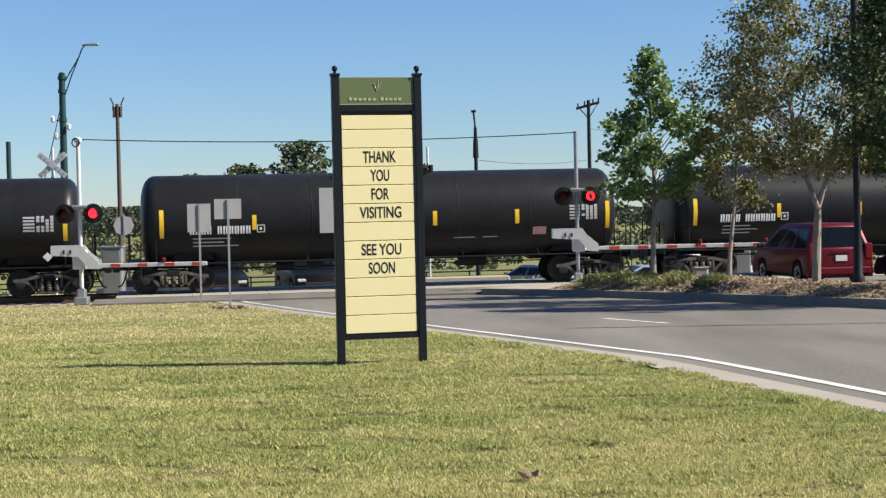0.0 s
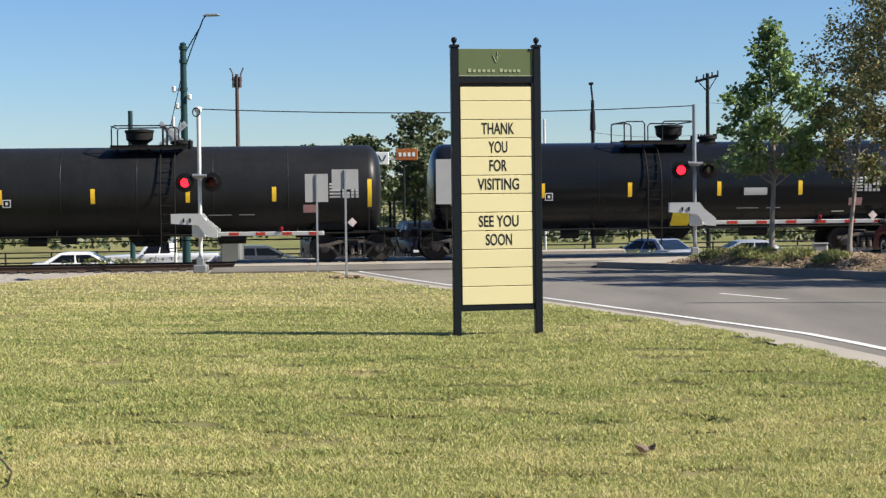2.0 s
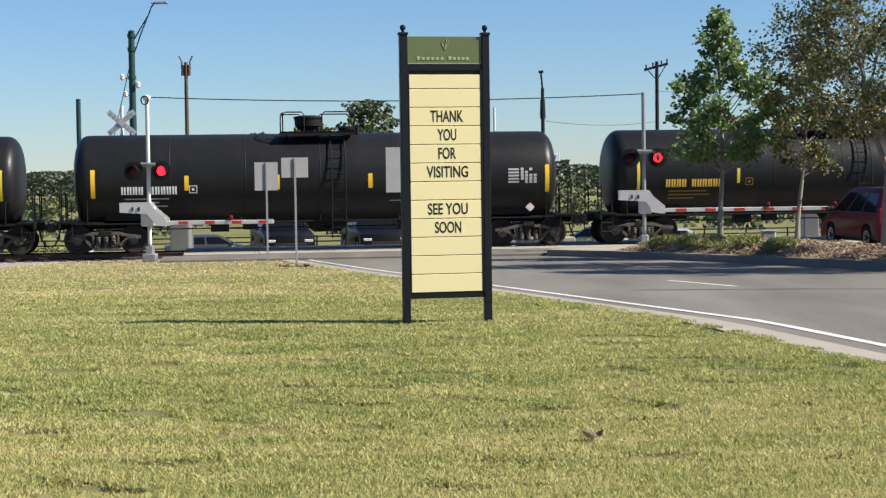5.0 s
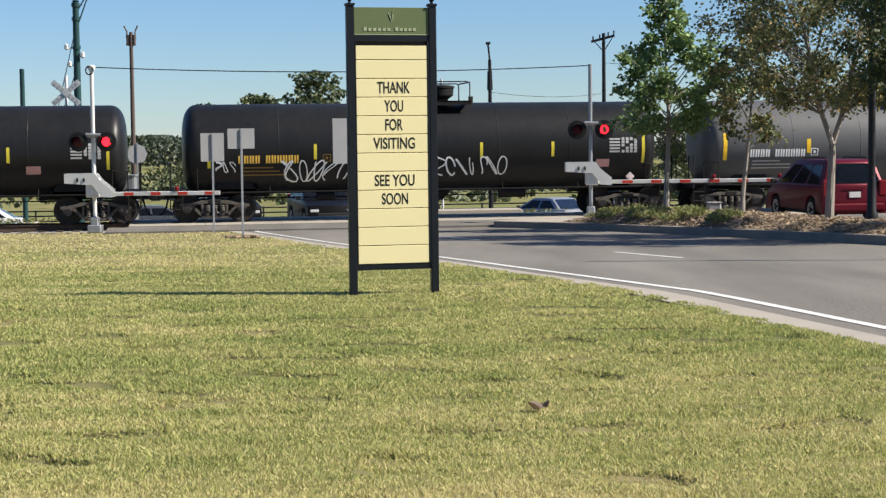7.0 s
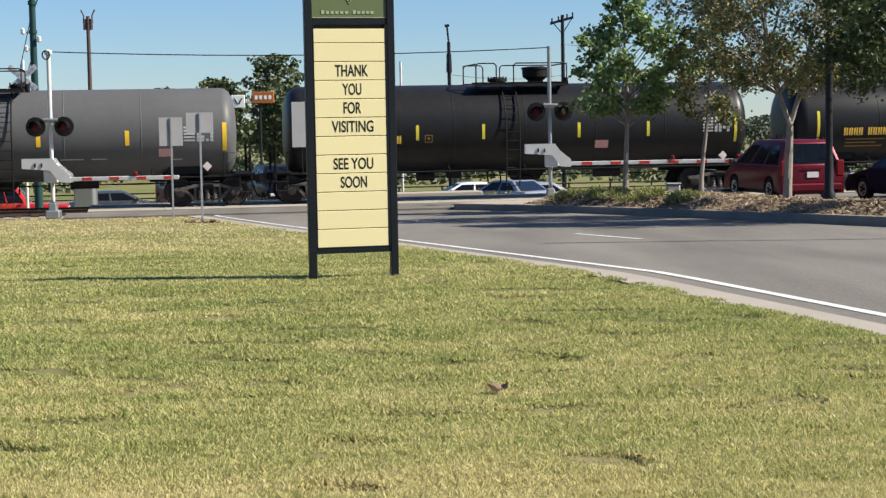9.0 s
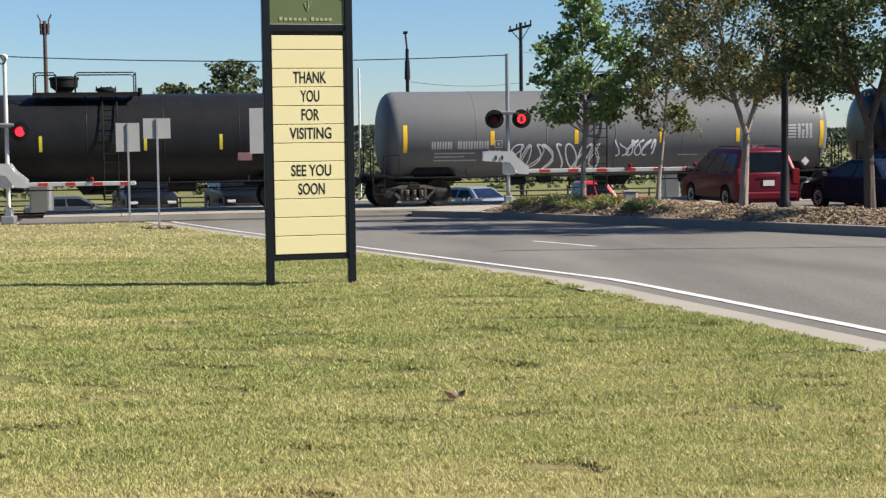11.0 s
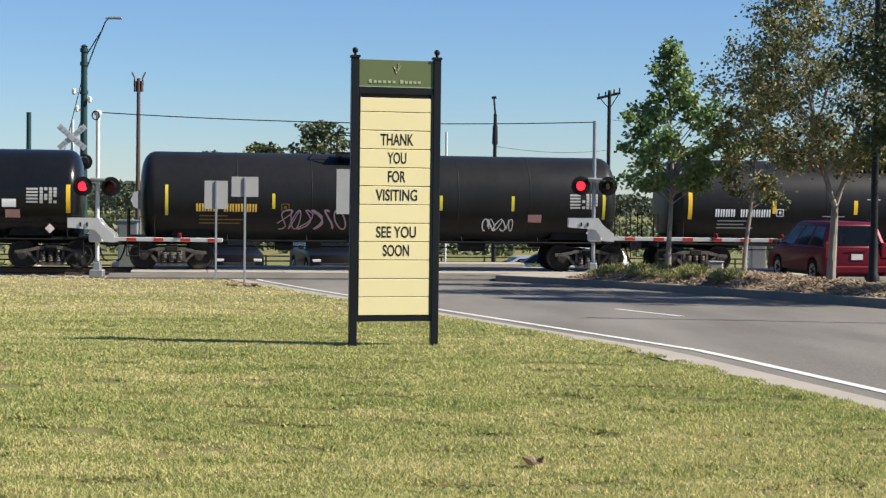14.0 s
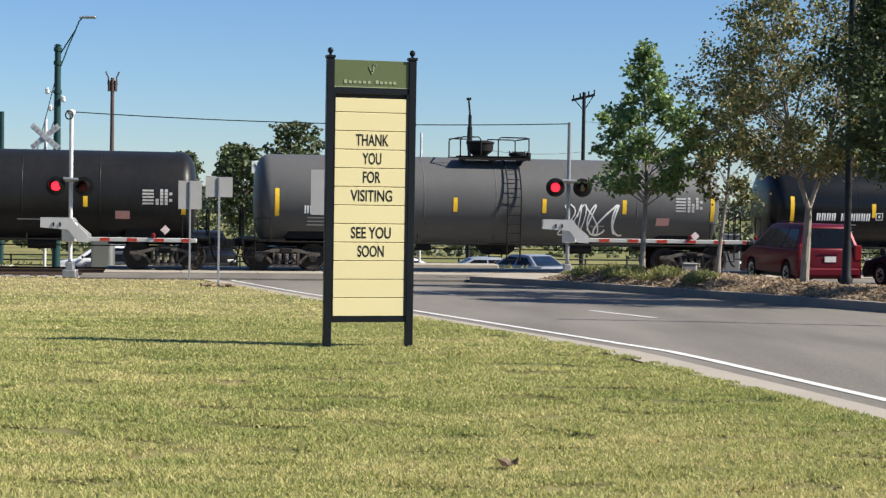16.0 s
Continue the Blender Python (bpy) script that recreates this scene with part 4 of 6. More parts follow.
def marks(car, colour, letters, number, seed, extras=(), placard=5.0):
    """Reflectors, stencilled bars for the reporting mark, the data block, placards and spray paint."""
    rg = random.Random(seed)
    gold = colour == "gold_mark"
    for x, h in ((-7.17, 1.0), (-3.7, 0.5), (-1.45, 0.5), (1.86, 0.5), (4.3, 0.5), (7.44, 1.0)) if gold else ((-7.35, 0.92), (-4.35, 0.48), (-1.4, 0.48), (1.65, 0.48), (4.45, 0.48), (7.58, 0.92)):
        bm = bmesh.new()
        w = 0.05 if gold else 0.07
        decal(bm, x - w, x + w, 2.28 - h / 2, 2.28 + h / 2)
        part("reflector", bm, M["tape_yellow" if gold else "reflector"], car, smooth=False)
    x0 = -6.22 if gold else -6.45
    x = x0
    for grp in (letters, number):
        for _ in range(grp):
            part("reporting_bar", BARS[colour], None, car).location = (x, 0, 0)
            x += 0.185
        x += 0.16
    for r in range(3):
        bm = bmesh.new()
        xx = x0 + 0.1
        w = rg.uniform(0.9, 1.5)
        decal(bm, xx, xx + w, 1.76 - 0.12 * r, 1.80 - 0.12 * r, n=1)
        part("weight_line", bm, M["dim_gold" if gold else "grey_mark"], car, smooth=False)
    bm = bmesh.new()
    q = -3.45 if gold else -4.27
    for a, b, c, d in ((0, 0.26, 1.95, 1.975), (0, 0.26, 2.175, 2.20), (0, 0.025, 1.975, 2.175), (0.235, 0.26, 1.975, 2.175), (0.09, 0.17, 2.03, 2.12)):
        decal(bm, q + a, q + b, c, d, n=1)
    part("square_stencil", bm, M["dim_gold" if gold else colour], car, smooth=False)
    bm = bmesh.new()
    for r in range(5):
        decal(bm, 6.26, 6.62, 2.14 + 0.105 * r, 2.20 + 0.105 * r, n=1)
        for k in range(4):
            if rg.random() < 0.85:
                decal(bm, 6.68 + 0.145 * k, 6.78 + 0.145 * k, 2.13 + 0.105 * r, 2.22 + 0.105 * r, n=1)
    part("data_block", bm, M["grey_mark"], car, "stencilled grid of pale bars", smooth=False)
    bm = bmesh.new()
    decal(bm, placard, placard + 0.46, 1.66, 1.92)
    part("placard", bm, M["pink_mark"], car, "faded pink placard", smooth=False)
    if not gold:
        for a, w in ((2.3, 0.75), (3.3, 0.5)):
            bm = bmesh.new()
            decal(bm, a, a + w, 1.60, 1.63, n=1)
            part("stencil_line", bm, M["grey_mark"], car, smooth=False)
    bm = bmesh.new()
    m = Matrix.Translation((7.0, -1.40, 1.32)) @ Matrix.Rotation(radians(45), 4, "Y")
    box(bm, (0, 0, 0), (0.22, 0.012, 0.22), m=m)
    box(bm, (0, -0.008, 0), (0.12, 0.01, 0.12), m=m)
    part("hazard_placard", bm, M["placard_white"], car, "pale diamond placard", smooth=False)
    for col, x0, x1, z0, z1, cnt in extras:
        if cnt:
            for bm in spray(x0, x1, z0, z1, cnt, seed + cnt, 0.026 if z1 - z0 < 0.5 else 0.034):
                part("spray_stroke", bm, M[col], car, "looping sprayed stroke", smooth=False)
        else:
            bm = bmesh.new()
            decal(bm, x0, x1, z0, z1)
            part("painted_panel", bm, M[col], car, smooth=False)


PROTO = {v: tank_car(v) for v in "abcde"}
# tank paint, platform layout, mark colour, letters, digits, extras, label, placard place, place in the train
TRAIN = [
    ("black_tank", "a", "white_mark", 4, 6, (), "black railway tank car with white stencils", 5.0, -19.55),
    ("black_tank", "a", "white_mark", 4, 6, (), "black railway tank car with white stencils", 5.0, -1.56),
    ("black_tank", "a", "white_mark", 4, 6, (), "black railway tank car with white stencils", 5.4, 16.48),
    ("gloss_tank", "d", "white_mark", 4, 6, (("yellow_mark", 0.12, 0.76, 1.03, 1.5, 0), ("grey_mark", 2.5, 3.3, 2.05, 2.30, 0), ("white_mark", 5.62, 6.05, 1.45, 1.48, 0)), "glossy black tank car with a yellow square", 6.16, 34.17),
    ("black_tank", "b", "gold_mark", 4, 6, (("white_mark", -2.95, -1.55, 1.45, 2.08, 5), ("dim_gold", -0.9, -0.3, 1.5, 1.53, 0)), "black tank car with gold stencils and a small sprayed tag", 4.85, 51.73),
    ("black_tank", "e", "white_mark", 4, 5, (), "black tank car with small white stencils", 5.04, 69.42),
    ("black_tank", "b", "gold_mark", 4, 6, (), "black tank car with gold stencils", 4.85, 87.3),
    ("black_tank", "c", "gold_mark", 4, 6, (("white_mark", -4.76, -0.72, 1.30, 2.0, 9), ("white_mark", 0.3, 2.76, 1.45, 2.05, 7), ("white_mark", -6.96, -6.3, 1.65, 1.98, 3)), "black tank car with gold stencils and white sprayed tags", 5.81, 105.14),
    ("grey_tank", "e", "white_mark", 4, 6, (("grey_mark", 5.85, 6.2, 1.55, 1.58, 0),), "faded dark grey tank car with white stencils", 5.45, 122.83),
    ("black_tank", "c", "gold_mark", 4, 6, (), "black tank car with gold stencils", 2.44, 140.5),
    ("black_tank", "b", "gold_mark", 4, 6, (), "black tank car with gold stencils", 4.85, 158.15),
    ("pale_tank", "d", "grey_mark", 4, 6, (("white_mark", -3.81, -0.51, 1.20, 2.05, 8), ("white_mark", -0.06, 1.49, 1.62, 2.15, 6), ("white_mark", -4.46, -4.04, 1.5, 1.85, 2)), "light grey tank car with white sprayed tags", 5.0, 175.93),
    ("gloss_tank", "d", "white_mark", 4, 6, (("white_mark", -3.99, -3.2, 1.3, 1.9, 4), ("white_mark", 1.78, 5.11, 1.57, 2.3, 10), ("white_mark", 5.5, 5.94, 2.0, 2.26, 0)), "glossy black tank car with a long white sprayed tag", 5.6, 193.61),
    ("black_tank", "c", "gold_mark", 4, 6, (("mauve_spray", -3.54, -1.32, 1.36, 2.0, 6), ("white_mark", 3.29, 4.35, 1.36, 1.76, 5)), "black tank car with gold stencils and a mauve sprayed tag", 4.84, 211.49),
    ("black_tank", "e", "white_mark", 4, 6, (("grey_mark", -2.6, -1.8, 1.95, 1.98, 0), ("grey_mark", -1.0, -0.5, 2.55, 2.58, 0)), "black tank car with white stencils", 5.4, 229.31),
    ("grey_tank", "e", "white_mark", 4, 6, (("white_mark", 2.28, 4.42, 1.3, 2.35, 5),), "faded grey tank car with a white sprayed tag", 5.6, 247.28),
    ("gloss_tank", "a", "white_mark", 4, 6, (), "glossy black tank car with white stencils", 5.0, 265.1),
]
CARS = []
for k, (paint, variant, colour, letters, digits, extras, label, placard, _) in enumerate(TRAIN):
    c = copy_thing(PROTO[variant], T)
    c["label"] = label
    for ch in c.children:
        if ch.data and ch.data.name.startswith("tank"):
            ch.material_slots[0].link = "OBJECT"
            ch.material_slots[0].material = M[paint]
    marks(c, colour, letters, digits, 100 + k, extras, placard)
    CARS.append(c)
for p in PROTO.values():
    for o in (*p.children_recursive, p):
        bpy.data.objects.remove(o)


def ahead(t):
    """How far the train has gone by t seconds."""
    return 14.966 * t + 0.02088 * t * t


def car_pose(k, t):
    return T @ pose(TRAIN[k][-1] - ahead(t), 0, 0)


# ---- crossing gates ----
def crossing_gate(name, m, mast_h, arm_len, lamp_z, arm_z, gap, label):
    g = thing(name, m, label, "crossing gate", "crossing gates")
    bm = bmesh.new()
    rod(bm, (0, 0, 0.1), (0, 0, mast_h), 0.062, seg=14)
    if gap:
        lathe(bm, [(0.10, mast_h - 0.08), (0.12, mast_h - 0.02), (0.12, mast_h + 0.04), (0.05, mast_h + 0.08)], seg=14)
    part("mast", bm, M["white_metal"] if gap else M["galv"], g, "pale painted steel mast")
    bm = bmesh.new()
    box(bm, (0, 0, 0.05), (0.42, 0.42, 0.25), bev=0.03)
    box(bm, (0, 0, 0.28), (0.26, 0.26, 0.28), bev=0.04)
    part("base", bm, M["galv"], g)
    bm = bmesh.new()
    box(bm, (0.02, -0.22, arm_z + 0.22), (0.42, 0.36, 0.60), bev=0.04)
    part("gate_motor", bm, M["white_metal"], g, "pale grey gate mechanism box")
    for y in (-0.46, 0.03):
        bm = bmesh.new()
        prism(bm, [(-0.82, arm_z + 0.36), (-0.82, arm_z + 0.66), (0.12, arm_z + 0.66), (0.26, arm_z + 0.46), (0.62, arm_z + 0.16), (0.62, arm_z - 0.08), (0.30, arm_z - 0.06), (0.02, arm_z + 0.30)], y, y + 0.03)
        part("counterweight_arm", bm, M["white_metal"], g, "white counterweight plate")
    for x in (-0.42, -0.22):
        bm = bmesh.new()
        box(bm, (x, -0.468, arm_z + 0.46), (0.05, 0.02, 0.12))
        part("weight_bolt", bm, M["plastic"], g)
    arm = new("gate_arm")
    arm.parent = g
    bm = bmesh.new()
    box(bm, (0.58 + arm_len / 2, -0.22, arm_z + 0.02), (arm_len, 0.05, 0.125), bev=0.012)
    bpy.data.objects.remove(arm)
    arm = part("gate_arm", bm, M["white_metal"], g, "white boom with red bands, lowered")
    n = max(3, int(arm_len / 0.82))
    for k in range(n):
        x = 0.58 + arm_len * (k + 0.62) / n
        bm = bmesh.new()
        box(bm, (x, -0.247, arm_z + 0.02), (arm_len / n * 0.36, 0.006, 0.10))
        part("red_band", bm, M["red_paint"], arm, smooth=False)
    for k, f in enumerate((0.60, 0.98) if not gap else (0.60,)):
        bm = bmesh.new()
        lathe(bm, [(0.05, 0), (0.065, 0.03), (0.065, 0.10), (0.03, 0.14)], seg=12, m=Matrix.Translation((0.58 + arm_len * f, -0.22, arm_z + 0.09)))
        part("boom_lamp", bm, M["tail"], arm, "small red boom lamp")
    bm = bmesh.new()
    rod(bm, (-0.55, -0.06, lamp_z + 0.16), (0.55, -0.06, lamp_z + 0.16), 0.035, seg=8)
    rod(bm, (-0.2, -0.12, lamp_z + 0.22), (0.25, -0.12, lamp_z + 0.20), 0.05, seg=8)
    part("lamp_bracket", bm, M["galv"], g)
    lamps = []
    for x, turn in ((-0.43, 0.0), (0.43, 0.0)):
        bm = bmesh.new()
        m2 = Matrix.Translation((x, -0.16, lamp_z)) @ Matrix.Rotation(turn, 4, "Z")
        lathe(bm, [(0.05, 0.20), (0.17, 0.18), (0.18, 0.05), (0.30, 0.045), (0.30, 0.03), (0.165, 0.02), (0.165, 0.06), (0.02, 0.065)], "Y", seg=28, m=m2)
        unit = part("flasher", bm, M["lamp_black"], g, "round black flasher unit")
        bm = bmesh.new()
        seg = 14
        rows = []
        for d, rr in ((0.03, 0.185), (-0.30, 0.165)):
            rows.append([bm.verts.new(m2 @ Vector((rr * math.cos(a), d if 0 else d, rr * math.sin(a)))) for a in [math.pi * (-0.08 + 1.16 * i / seg) for i in range(seg + 1)]])
        for i in range(seg):
            bm.faces.new((rows[0][i], rows[0][i + 1], rows[1][i + 1], rows[1][i]))
        bmesh.ops.solidify(bm, geom=bm.faces, thickness=0.008)
        part("hood", bm, M["lamp_black"], unit)
        bm = bmesh.new()
        lathe(bm, [(0.155, 0.045), (0.155, 0.030), (0.12, 0.018), (0.02, 0.012)], "Y", seg=24, m=m2)
        part("dark_lens", bm, M["lens_dark"], unit)
        bm = bmesh.new()
        lathe(bm, [(0.145, 0.050), (0.145, 0.028), (0.11, 0.014), (0.02, 0.008)], "Y", seg=24, m=m2)
        lamps.append(part("lamp_glow", bm, M["lens_lit"], unit, "glowing red lamp"))
    return g, lamps


GATES = []
GATES.append(crossing_gate("crossing_gate", pose(-10.57, 52.0, -0.94), 4.98, 3.30, 2.72, 1.10, 1, "white crossing gate with lowered boom and red flashers"))
GATES.append(crossing_gate("crossing_gate", pose(4.83, 54.0, -0.86), 4.92, 5.5, 2.85, 1.17, 0, "crossing gate with lowered boom on the median"))


def flash(side):
    """Lit lens forward of the dark one, or drawn back behind it, by turns of 0.597 s; twice the lamps stay dim for a while."""
    on, dark = (0, -0.012, 0), (0, 0.05, 0)
    states = []
    for f in range(0, 481):
        t = f / 30
        turn = math.floor((t - 0.29) / 0.5967) % 2
        lit = (turn == 0) == (side == 0) and not (7.78 < t < 9.22 or 12.25 < t < 12.8)
        states.append(on if lit else dark)
    return [(f / 30, pose(*states[f])) for f in range(481) if f in (0, 480) or states[f] != states[f - 1] or states[f] != states[f + 1]]


def motions():
    for k, c in enumerate(CARS):
        walk(c, [(t, car_pose(k, t)) for t in range(0, 17, 2)])
        # the wheels turn while the car is near the crossing
        mid = max(0.0, TRAIN[k][-1] / 15.2)
        f0, f1 = max(0, int((mid - 2.3) * 30)), min(480, int((mid + 2.3) * 30))
        stamps = sorted({0, 480, *range(f0, f1 + 1)})
        for tr in c.children:
            if tr.name.startswith("truck"):
                for w in tr.children:
                    if w.name.startswith("wheelset"):
                        base = w.location.copy()
                        walk(w, [(f / 30, Matrix.Translation(base) @ Matrix.Rotation(-ahead(min(max(f, f0), f1) / 30) / 0.462, 4, "Y")) for f in stamps])
    for g, lamps in GATES:
        for side, lamp in enumerate(lamps):
            walk(lamp, flash(side))
    for v, rows in MOVERS:
        walk(v, rows)


MOVERS = []


# ---- traffic signs seen from behind ----
def small_sign(name, x, y, z0, post_h, w, h, zc, label, octagon=False):
    s = thing(name, pose(x, y, z0, 0, 0, 14.8), label, "road sign")
    bm = bmesh.new()
    box(bm, (0, -0.03, post_h / 2), (0.055, 0.03, post_h), bev=0.004)
    part("post", bm, M["galv"], s)
    bm = bmesh.new()
    if octagon:
        rod(bm, (0, 0.0, zc), (0, 0.006, zc), w / 2, seg=8)
    else:
        box(bm, (0, 0.0, zc), (w, 0.005, h))
    plate = part("sign_plate", bm, M["alu"], s, "bare aluminium plate", smooth=False)
    bm = bmesh.new()
    rod(bm, (0, -0.055, zc), (0, 0.0, zc), 0.014, seg=6)
    part("bolt", bm, M["galv"], plate)
    return s


small_sign("road_sign", -6.40, 48.0, -0.83, 2.80, 0.66, 0.80, 2.40, "grey back of a road sign on a thin post", False)
small_sign("road_sign", -5.12, 44.0, -0.81, 2.86, 0.70, 0.52, 2.60, "grey back of a smaller road sign on a thin post", False)
small_sign("road_sign", -2.28, 46.0, -0.90, 3.0, 1.2, 1.22, 2.60, "tall grey road sign back behind the sign board", False)
small_sign("stop_sign", -11.72, 66.0, -1.62, 3.4, 0.80, 0.8, 2.95, "grey back of an octagonal sign beyond the track", True)


def crossbuck():
    c = thing("crossbuck", pose(-13.75, 63.0, -1.22), "white crossbuck on a mast beyond the track", "crossing sign")
    bm = bmesh.new()
    rod(bm, (0, 0, 0), (0, 0, 5.5), 0.06, seg=12)
    part("mast", bm, M["white_metal"], c)
    for a in (-0.7, 0.7):
        bm = bmesh.new()
        box(bm, (0, 0, 0), (1.3, 0.02, 0.21), m=Matrix.Translation((0, -0.10 if a > 0 else -0.08, 4.85)) @ Matrix.Rotation(a, 4, "Y"))
        blade = part("blade", bm, M["white_metal"], c, "white blade with dark lettering bars", smooth=False)
        for k in (-3, -2, -1, 1, 2, 3):
            bm = bmesh.new()
            box(bm, (k * 0.17, 0, 0), (0.085, 0.008, 0.12), m=Matrix.Translation((0, -0.114 if a > 0 else -0.094, 4.85)) @ Matrix.Rotation(a, 4, "Y"))
            part("letter_bar", bm, M["grey_mark"], blade, smooth=False)
    for x in (-0.42, 0.42):
        bm = bmesh.new()
        lathe(bm, [(0.05, -0.22), (0.17, -0.2), (0.18, -0.08), (0.29, -0.07), (0.29, -0.05), (0.04, -0.04)], "Y", seg=20, m=Matrix.Translation((x, 0.25, 3.95)))
        part("flasher", bm, M["lamp_black"], c)
    bm = bmesh.new()
    rod(bm, (-0.5, 0.1, 4.1), (0.5, 0.1, 4.1), 0.03)
    part("lamp_bracket", bm, M["galv"], c)


crossbuck()


# ---- poles and cable ----
def pole(name, x, y, ztop, r0, r1, material, label, category, z0=None):
    z0 = base_z(x, y) - 0.1 if z0 is None else z0
    p = thing(name, pose(x, y, z0), label, category)
    bm = bmesh.new()
    rod(bm, (0, 0, 0), (0, 0, ztop - z0), r0, r1, seg=14)
    part("shaft", bm, M[material], p)
    return p, ztop - z0


p, h = pole("street_lamp", -15.87, 75.0, 8.03, 0.19, 0.135, "green_pole", "dark green street lamp with a curved arm", "street lamp")
bm = bmesh.new()
rod(bm, (0, 0, h), (0, 0, h + 0.08), 0.17, 0.05, seg=12)
part("cap", bm, M["green_pole"], p)
for z in (h - 0.25, h - 0.85, h - 2.1):
    bm = bmesh.new()
    rod(bm, (0, 0, z), (0, 0, z + 0.16), 0.185, seg=12)
    part("collar", bm, M["green_pole"], p)
for z in (h - 0.35, h - 0.95):
    bm = bmesh.new()
    pts = [(0.12, 0, z), (0.45, 0, z + (h + 0.55 - z) * 0.6), (0.78, 0, h + 0.72), (0.92, 0, h + 1.08), (1.05, 0, h + 1.22), (1.2, 0, h + 1.27)]
    pipe(bm, pts, 0.03)
    part("arm", bm, M["green_pole"], p)
bm = bmesh.new()
box(bm, (1.36, 0, h + 1.26), (0.62, 0.26, 0.11), bev=0.04)
box(bm, (1.02, 0, h + 1.24), (0.2, 0.08, 0.08), bev=0.02)
part("lamp_head", bm, M["galv"], p, "silver cobra-head lamp")
for dx, dz in ((-0.42, -2.0), (0.28, -2.35), (-0.28, -2.75)):
    bm = bmesh.new()
    box(bm, (dx, -0.1, h + dz), (0.17, 0.2, 0.28), bev=0.05)
    rod(bm, (0, 0, h + dz - 0.05), (dx, -0.1, h + dz - 0.05), 0.025)
    part("camera_box", bm, M["white_metal"], p, "small white detector box")
bm = bmesh.new()
rod(bm, (-0.1, 0, h - 1.5), (-1.35, 0, h - 6.6), 0.018)
rod(bm, (-0.1, 0, h - 3.2), (-1.3, 0, h - 6.6), 0.018)
part("stay_wire", bm, M["cable"], p)

p, h = pole("utility_pole", -17.05, 95.0, 8.0, 0.15, 0.10, "wood_pole", "weathered wooden utility pole", "utility pole")
bm = bmesh.new()
for s in (-1, 1):
    pipe(bm, [(0, 0, h - 0.5), (s * 0.25, 0, h - 0.35), (s * 0.22, 0, h + 0.0), (s * 0.38, 0, h + 0.35)], 0.045)
    rod(bm, (s * 0.18, 0, h - 0.75), (s * 0.18, 0, h - 0.15), 0.09, seg=8)
part("pole_top", bm, M["wood_pole"], p, "pole-top bracket with insulators")

pole("dark_pole", -19.52, 80.0, 5.33, 0.13, 0.11, "green_pole", "plain dark pole beyond the track", "pole")
bp = tagged(part("pole_footing", (lambda b: (box(b, (-19.4, 79.9, base_z(-19.4, 79.9) + 0.2), (0.85, 0.85, 0.9), bev=0.03), b)[1])(bmesh.new()), M["concrete"]), "pale concrete block under a pole", "footing")
p, h = pole("lamp_standard", 2.76, 90.0, 6.0, 0.13, 0.09, "dark_pole", "slender dark lamp standard", "street lamp")
bm = bmesh.new()
rod(bm, (0, 0, h - 1.6), (0, 0, h - 0.6), 0.16, 0.13, seg=10)
part("collar", bm, M["dark_pole"], p)
bm = bmesh.new()
rod(bm, (0, 0, h), (-0.08, 0, h + 0.85), 0.05, seg=8)
part("lamp_arm", bm, M["dark_pole"], p)
bm = bmesh.new()
rod(bm, (-0.2, 0, h + 0.86), (0.05, 0, h + 0.88), 0.07, seg=8)
part("lamp_head", bm, M["dark_pole"], p)
bm = bmesh.new()
box(bm, (0.1, -0.17, h - 3.65), (1.5, 0.03, 0.42), bev=0.01)
street = part("street_sign", bm, M["white_mark"], p, "white street sign with dark bars")
for k in range(6):
    bm = bmesh.new()
    box(bm, (-0.42 + 0.2 * k, -0.19, h - 3.65), (0.13, 0.012, 0.20))
    part("letter_bar", bm, M["plastic"], street, smooth=False)
bm = bmesh.new()
box(bm, (0.05, -0.17, h - 5.95), (0.45, 0.03, 0.5), bev=0.01)
part("notice_plate", bm, M["white_mark"], p, "small white plate")

p, h = pole("utility_pole", 10.75, 110.0, 8.6, 0.15, 0.11, "dark_pole", "dark wooden utility pole with a crossarm", "utility pole")
bm = bmesh.new()
box(bm, (0, 0, 0), (1.55, 0.16, 0.16), m=Matrix.Translation((-0.05, 0, h - 0.35)) @ Matrix.Rotation(-0.25, 4, "Y"))
part("crossarm", bm, M["dark_pole"], p)
bm = bmesh.new()
for x, z in ((-0.68, -0.46), (-0.25, -0.34), (0.3, -0.2), (0.66, -0.1)):
    rod(bm, (x, 0, h + z), (x, 0, h + z + 0.26), 0.05, seg=8)
rod(bm, (-0.6, 0, h - 0.52), (0, 0, h - 1.2), 0.03)
rod(bm, (0.6, 0, h - 0.24), (0, 0, h - 1.2), 0.03)
part("pole_top", bm, M["dark_pole"], p)

p, h = pole("white_post", 0.15, 70.0, 4.26, 0.05, 0.05, "white_metal", "thin white post beyond the track", "post")
for lx, ly_ in ((9.95, 39.0), (12.7, 26.0)):
    p, h = pole("lamp_post", lx, ly_, 8.6, 0.085, 0.07, "dark_pole", "tall slim black lamp post in the median", "street lamp", z0=-0.25)
    bm = bmesh.new()
    lathe(bm, [(0.15, 0), (0.15, 0.12), (0.11, 0.2), (0.10, 0.9), (0.085, 1.0)], seg=14)
    part("base", bm, M["dark_pole"], p)
    for side in (-1, 1):
        bm = bmesh.new()
        pipe(bm, [(0, 0, h - 2.1), (side * 0.35, 0, h - 1.35), (side * 0.9, 0, h - 1.1), (side * 1.5, 0, h - 1.15)], 0.03)
        part("arm", bm, M["dark_pole"], p)


